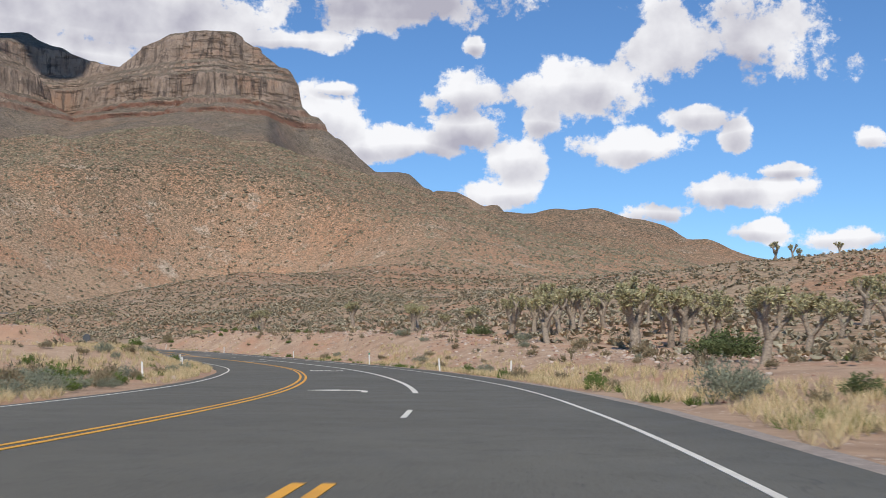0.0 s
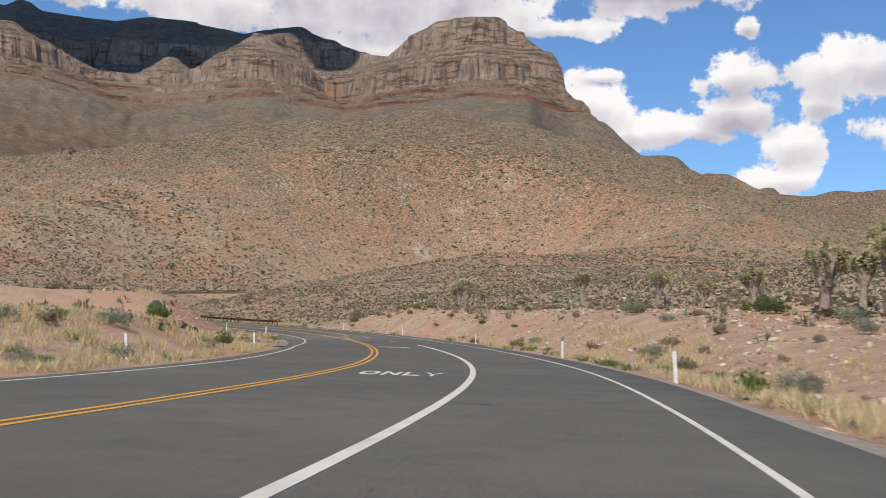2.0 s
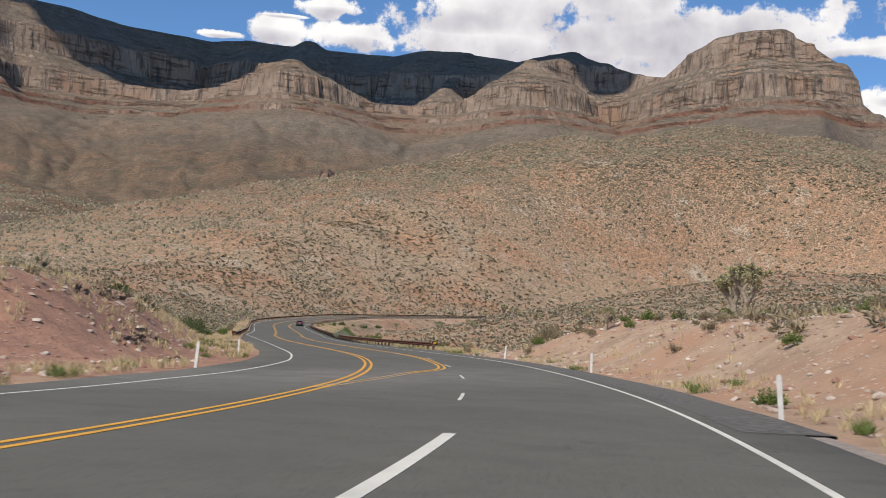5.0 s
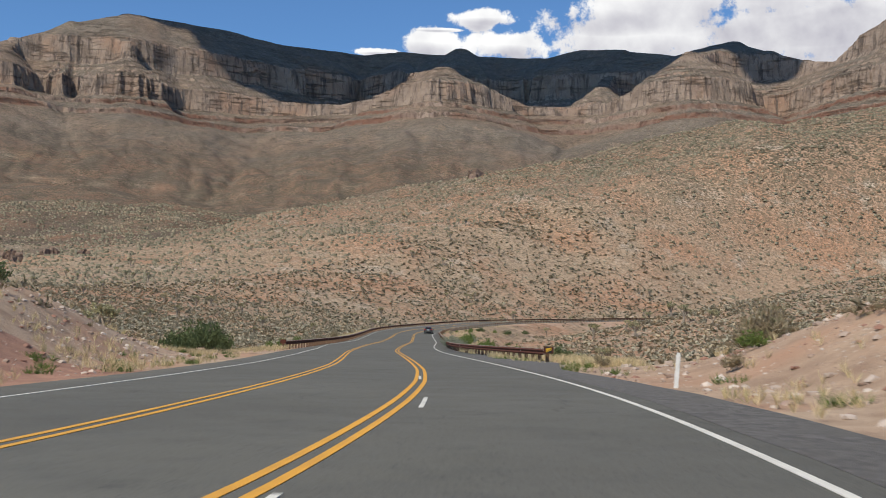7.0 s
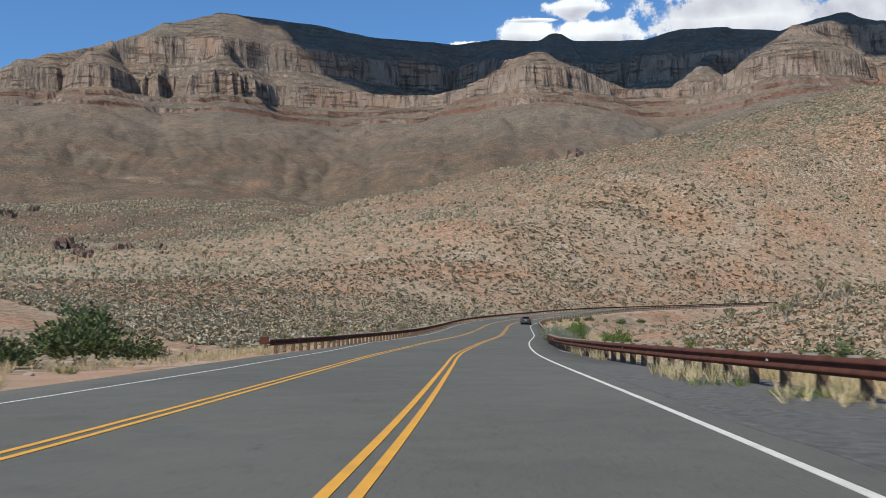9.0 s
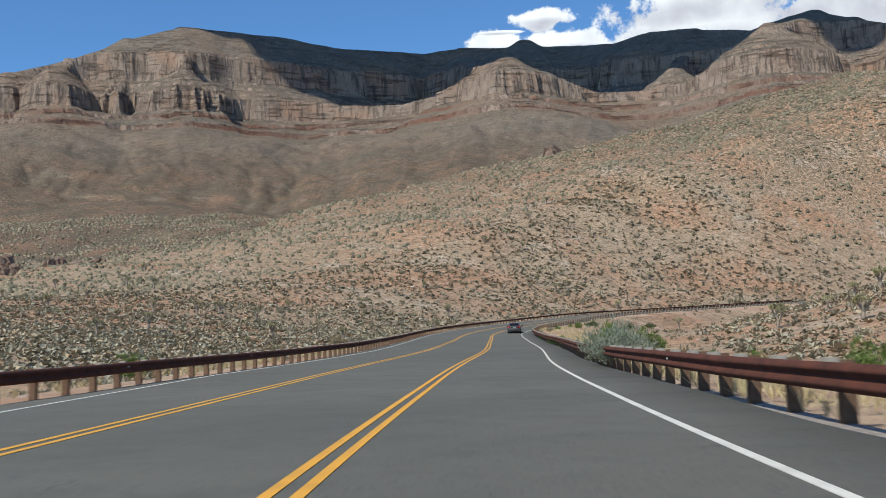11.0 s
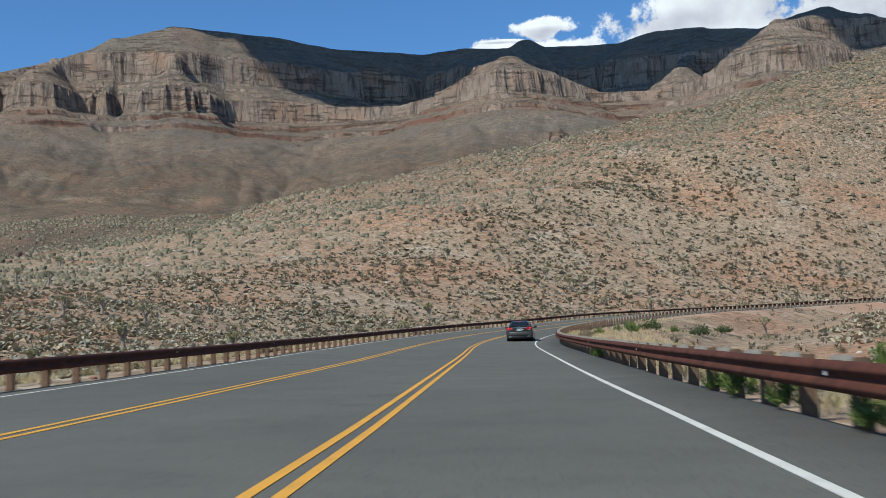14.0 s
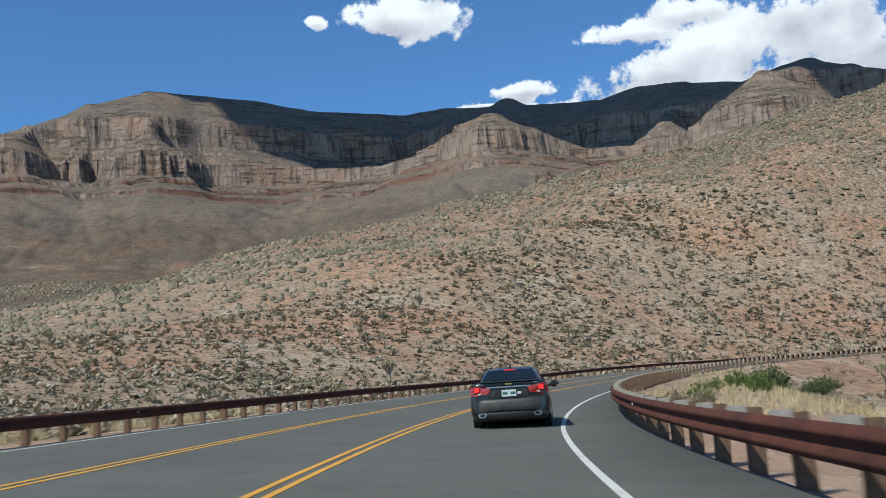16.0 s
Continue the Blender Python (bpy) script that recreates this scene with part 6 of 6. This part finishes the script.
def cushions(rng, x, y, z, size, flat):
    n = len(x)
    shape = CUSHION[None] * (1 + rng.uniform(-0.42, 0.42, (n, len(CUSHION), 1))) * size[:, None, None] * np.array([1, 1, flat])
    a = rng.uniform(0, 6.28, n)
    c, s = np.cos(a)[:, None], np.sin(a)[:, None]
    v = np.stack([shape[..., 0] * c - shape[..., 1] * s, shape[..., 0] * s + shape[..., 1] * c, shape[..., 2]], -1)
    v += np.stack([x, y, z], 1)[:, None]
    return v.reshape(-1, 3), (CUSHION_F[None] + (np.arange(n) * len(CUSHION))[:, None, None]).reshape(-1, 4)


def tufts(rng, x, y, z, size, flat, leaves):
    """Leaves that spread from one root: triangles with a shared corner."""
    n = len(x)
    a, up = rng.uniform(0, 6.28, (n, leaves)), rng.uniform(0.02, 1.0, (n, leaves)) ** 0.8
    out = np.sqrt(np.maximum(1 - up * up * 0.85, 0.05)) * rng.uniform(0.7, 1.15, (n, leaves))
    half = rng.uniform(0.36, 0.7, (n, leaves))
    lift = rng.normal(0, 0.16, (n, leaves))

    def shell(k):
        return np.stack([out * np.cos(a + k * half), out * np.sin(a + k * half), (up + k * lift) * flat], -1)

    tips = np.stack([shell(-1), shell(1)], 2).reshape(n, 2 * leaves, 3)
    root = np.zeros((n, 1, 3))
    root[..., 2] = 0.05
    v = np.concatenate([root, tips], 1) * size[:, None, None] + np.stack([x, y, z], 1)[:, None]
    i = np.arange(leaves)
    f = np.stack([np.zeros(leaves, int), 1 + 2 * i, 2 + 2 * i], 1)
    return v.reshape(-1, 3), (f[None] + (np.arange(n) * (2 * leaves + 1))[:, None, None]).reshape(-1, 3)


def slope_points(rng, n, near, far):
    """Places round the bend of the road, thinning out with the distance as one over it."""
    r = near + (far - near) * rng.random(n) if near >= 150 else 150 * np.sqrt(rng.uniform((near / 150) ** 2, (far / 150) ** 2, n))
    a = np.radians(rng.uniform(-62, 84, n))
    x, y = -120 - r * np.sin(a), 250 + r * np.cos(a)
    s, d, _z = nearest_road(x, y)
    return x, y, s, d, r


rng = np.random.default_rng(101)
pieces = []
for n, near, far in ((36000, 12, 150), (104000, 150, 430)):
    x, y, s, d, r = slope_points(rng, n, near, far)
    ok = ((d < -16.5) | ((d > 24) & (rng.random(n) < 0.55))) & (fbm(x, y, 30, 4, 19) + rng.uniform(-0.9, 0.9, len(x)) > -0.5)
    ok &= (x > NEAR_BOX[0] + 2) & (x < NEAR_BOX[1] - 2) & (y < NEAR_BOX[3] - 2)
    x, y, r = x[ok], y[ok], r[ok]
    size = (0.26 + 0.62 * rng.random(len(x)) ** 2.0) * np.maximum(r / 170, 1) ** 0.5
    pieces.append(tufts(rng, x, y, land_z(x, y) - 0.04, size, 0.8, 9))
# the rise where the grove stands
q = road(rng.uniform(75, 400, 34000), 15 + 135 * rng.random(34000) ** 0.9)
s, d, _z = nearest_road(q[:, 0], q[:, 1])
q = q[(q[:, 0] < NEAR_BOX[1] - 2) & ((s < 290) | (d > 40)) & (fbm(q[:, 0], q[:, 1], 30, 4, 19) + rng.uniform(-0.9, 0.9, len(q)) > -0.3)]
pieces.append(tufts(rng, q[:, 0], q[:, 1], land_z(q[:, 0], q[:, 1]) - 0.04, 0.24 + 0.55 * rng.random(len(q)) ** 1.9, 0.85, 9))
tagged(new("scrub", fast_mesh("scrub", *gather(pieces), NEAR_SCRUB)), "round grey-green and dry bushes on the slope", "scrub", kind="stuff")

# further off
x, y, s, d, r = slope_points(rng, 150000, 180, 1050)
inside_near = (x > NEAR_BOX[0] + 2) & (x < NEAR_BOX[1] - 2) & (y < NEAR_BOX[3] - 2) & (r < 420)
ok = ~inside_near & (np.abs(d + 5) > 25) & (x < 260) & (fbm(x, y, 50, 4, 9) + rng.uniform(-0.9, 0.9, len(x)) > -0.42)
x, y, r = x[ok], y[ok], r[ok]
z = land(x[:, None], y[:, None])[0][:, 0]
size = (0.26 + 0.50 * rng.random(len(x)) ** 2.0) * (r / 170) ** 0.5
tagged(new("scrub", fast_mesh("scrub", *cushions(rng, x, y, z, size, 0.72), SCRUB, True)), "olive and brown scrub dotting the hillsides", "scrub", kind="stuff")

# scrub with twigs near the road
x, y, s, d, rng = scatter(102, 30000, -345, 105, -20, 600, lambda x, y, s, d, r: clear(d, 6.0) & (np.abs(d + 5) < 30) & (s > 70) & (r.random(len(x)) < 0.4 + 0.4 * (fbm(x, y, 25, 3, 19) > 0)))
s, d, _z = nearest_road(x, y)
z = land_z(x, y)


def instances(rng, me, x, y, z, size):
    """Many turned and sized copies of a small mesh, joined."""
    n, k = len(x), len(me.vertices)
    base = np.empty(k * 3, np.float32)
    me.vertices.foreach_get("co", base)
    base = base.reshape(-1, 3)
    loops = np.empty(len(me.loops), np.int32)
    me.loops.foreach_get("vertex_index", loops)
    a = rng.uniform(0, 6.28, n)
    c, s = np.cos(a)[:, None], np.sin(a)[:, None]
    v = np.stack([base[None, :, 0] * c - base[None, :, 1] * s, base[None, :, 0] * s + base[None, :, 1] * c, np.broadcast_to(base[None, :, 2], (n, k))], -1) * size[:, None, None]
    v += np.stack([x, y, z], 1)[:, None]
    f = loops.reshape(1, -1, 4) + (np.arange(n) * k)[:, None, None]
    return v.reshape(-1, 3).astype(np.float32), f.reshape(-1, 4)


half = rng.random(len(x)) < 0.5
for sel, mat, seed, lab in ((half, DRY_LEAF, 62, "dry straw-coloured low shrubs"), (~half, SCRUB, 63, "grey-green low shrubs")):
    me = bush_mesh(seed, mat, 60, 0.42, 0.5, 0.28, 0.06, 0.4)
    tagged(new("shrubs", fast_mesh("shrubs", *instances(rng, me, x[sel], y[sel], z[sel] - 0.03, rng.uniform(0.5, 1.5, sel.sum())), mat)), lab, "shrubs", kind="stuff")

# straw grass along the verges
def grass_patch(seed, n, s0, s1, d0, d1, tall):
    rng = np.random.default_rng(seed)
    s, d = rng.uniform(s0, s1, n), d0 + (d1 - d0) * rng.uniform(0, 1, n) ** 1.3
    ok = fbm(s, d * 2, 6, 3, seed) > 0.0
    p = road(s[ok], d[ok])
    z = land_z(p[:, 0], p[:, 1])
    c = np.stack([p[:, 0], p[:, 1], z - 0.02], 1)
    c = c + rng.normal(0, 0.05, c.shape) * np.array([1, 1, 0])
    return blades(rng, c, np.tile((0, 0, 1.0), (len(c), 1)), 14, tall, 0.016, 0.30, 0.05)


pieces = [grass_patch(1, 4400, 62, 196, 1.9, 7.5, 0.42), grass_patch(2, 450, 196, 300, 2.4, 5.0, 0.34), grass_patch(9, 420, 130, 262, 5.0, 16.0, 0.42), grass_patch(10, 900, 325, 440, 1.75, 2.9, 0.42), grass_patch(11, 2200, 300, 480, 3.0, 22.0, 0.40), grass_patch(3, 4200, 95, 180, -13.0, -24, 0.42), grass_patch(4, 2400, 205, 322, -13.0, -24, 0.45), grass_patch(12, 1600, 140, 182, -15.0, -28, 0.45),
          grass_patch(5, 3200, 280, 480, 1.7, 8.0, 0.5), grass_patch(6, 1500, 313, 480, -14.0, -18, 0.5), grass_patch(7, 700, 455, 540, 2.5, 11, 0.45), grass_patch(8, 900, 262, 290, 4.0, 9.0, 0.55)]
tagged(new("grass", fast_mesh("grass", *gather(pieces), STRAW)), "dry straw-coloured roadside grass", "grass", kind="stuff")
pieces = []
rng = np.random.default_rng(77)
for k in range(110):
    s = rng.uniform(66, 300)
    d = rng.uniform(2.0, 4.5) if rng.random() < 0.55 else rng.uniform(-17, -13.2)
    p = road(float(s), float(d))
    c = np.stack([p[0] + rng.normal(0, 0.22, 10), p[1] + rng.normal(0, 0.22, 10), np.full(10, float(land_z(p[0], p[1])) - 0.02)], 1)
    pieces.append(blades(rng, c, np.tile((0, 0, 0.9), (10, 1)), 16, 0.33, 0.016, 0.5))
tagged(new("weeds", fast_mesh("weeds", *gather(pieces), GREEN_LEAF)), "small green weeds in the verge", "weeds", kind="stuff")

# loose stones
x, y, s, d, rng = scatter(103, 9000, -345, 60, -60, 480, lambda x, y, s, d, r: clear(d, 0.8) & (np.abs(d + 5) < 34))
size = 0.03 + 0.22 * rng.random(len(x)) ** 5
n = 7500
sb = np.r_[rng.uniform(120, 264, n), rng.uniform(205, 290, n // 2), rng.uniform(300, 470, n // 3)]
db = np.r_[2.6 + 15 * rng.random(n) ** 0.9, -14.2 - 13 * rng.random(n // 2), 3.0 + 20 * rng.random(n // 3)]
q = road(sb, db)
x, y, size = np.r_[x, q[:, 0]], np.r_[y, q[:, 1]], np.r_[size, 0.025 + 0.15 * rng.random(len(sb)) ** 4]
tagged(new("stones", fast_mesh("stones", *lumps(rng, x, y, land_z(x, y) + 0.1 * size, size, 0.65), STONE)), "pale and rusty loose stones", "stones", kind="stuff")
x, y, s, d, rng = scatter(104, 9000, -760, 100, 330, 1000, lambda x, y, s, d, r: clear(d, 30) & (fbm(x, y, 80, 3, 29) > 0.12))
z = land(x[:, None], y[:, None])[0][:, 0]
size = 0.15 + 0.55 * rng.random(len(x)) ** 4
tagged(new("boulders", fast_mesh("boulders", *lumps(rng, x, y, z + 0.1 * size, size, 0.6), STONE)), "pale boulders scattered on the hillside", "boulders", kind="stuff")
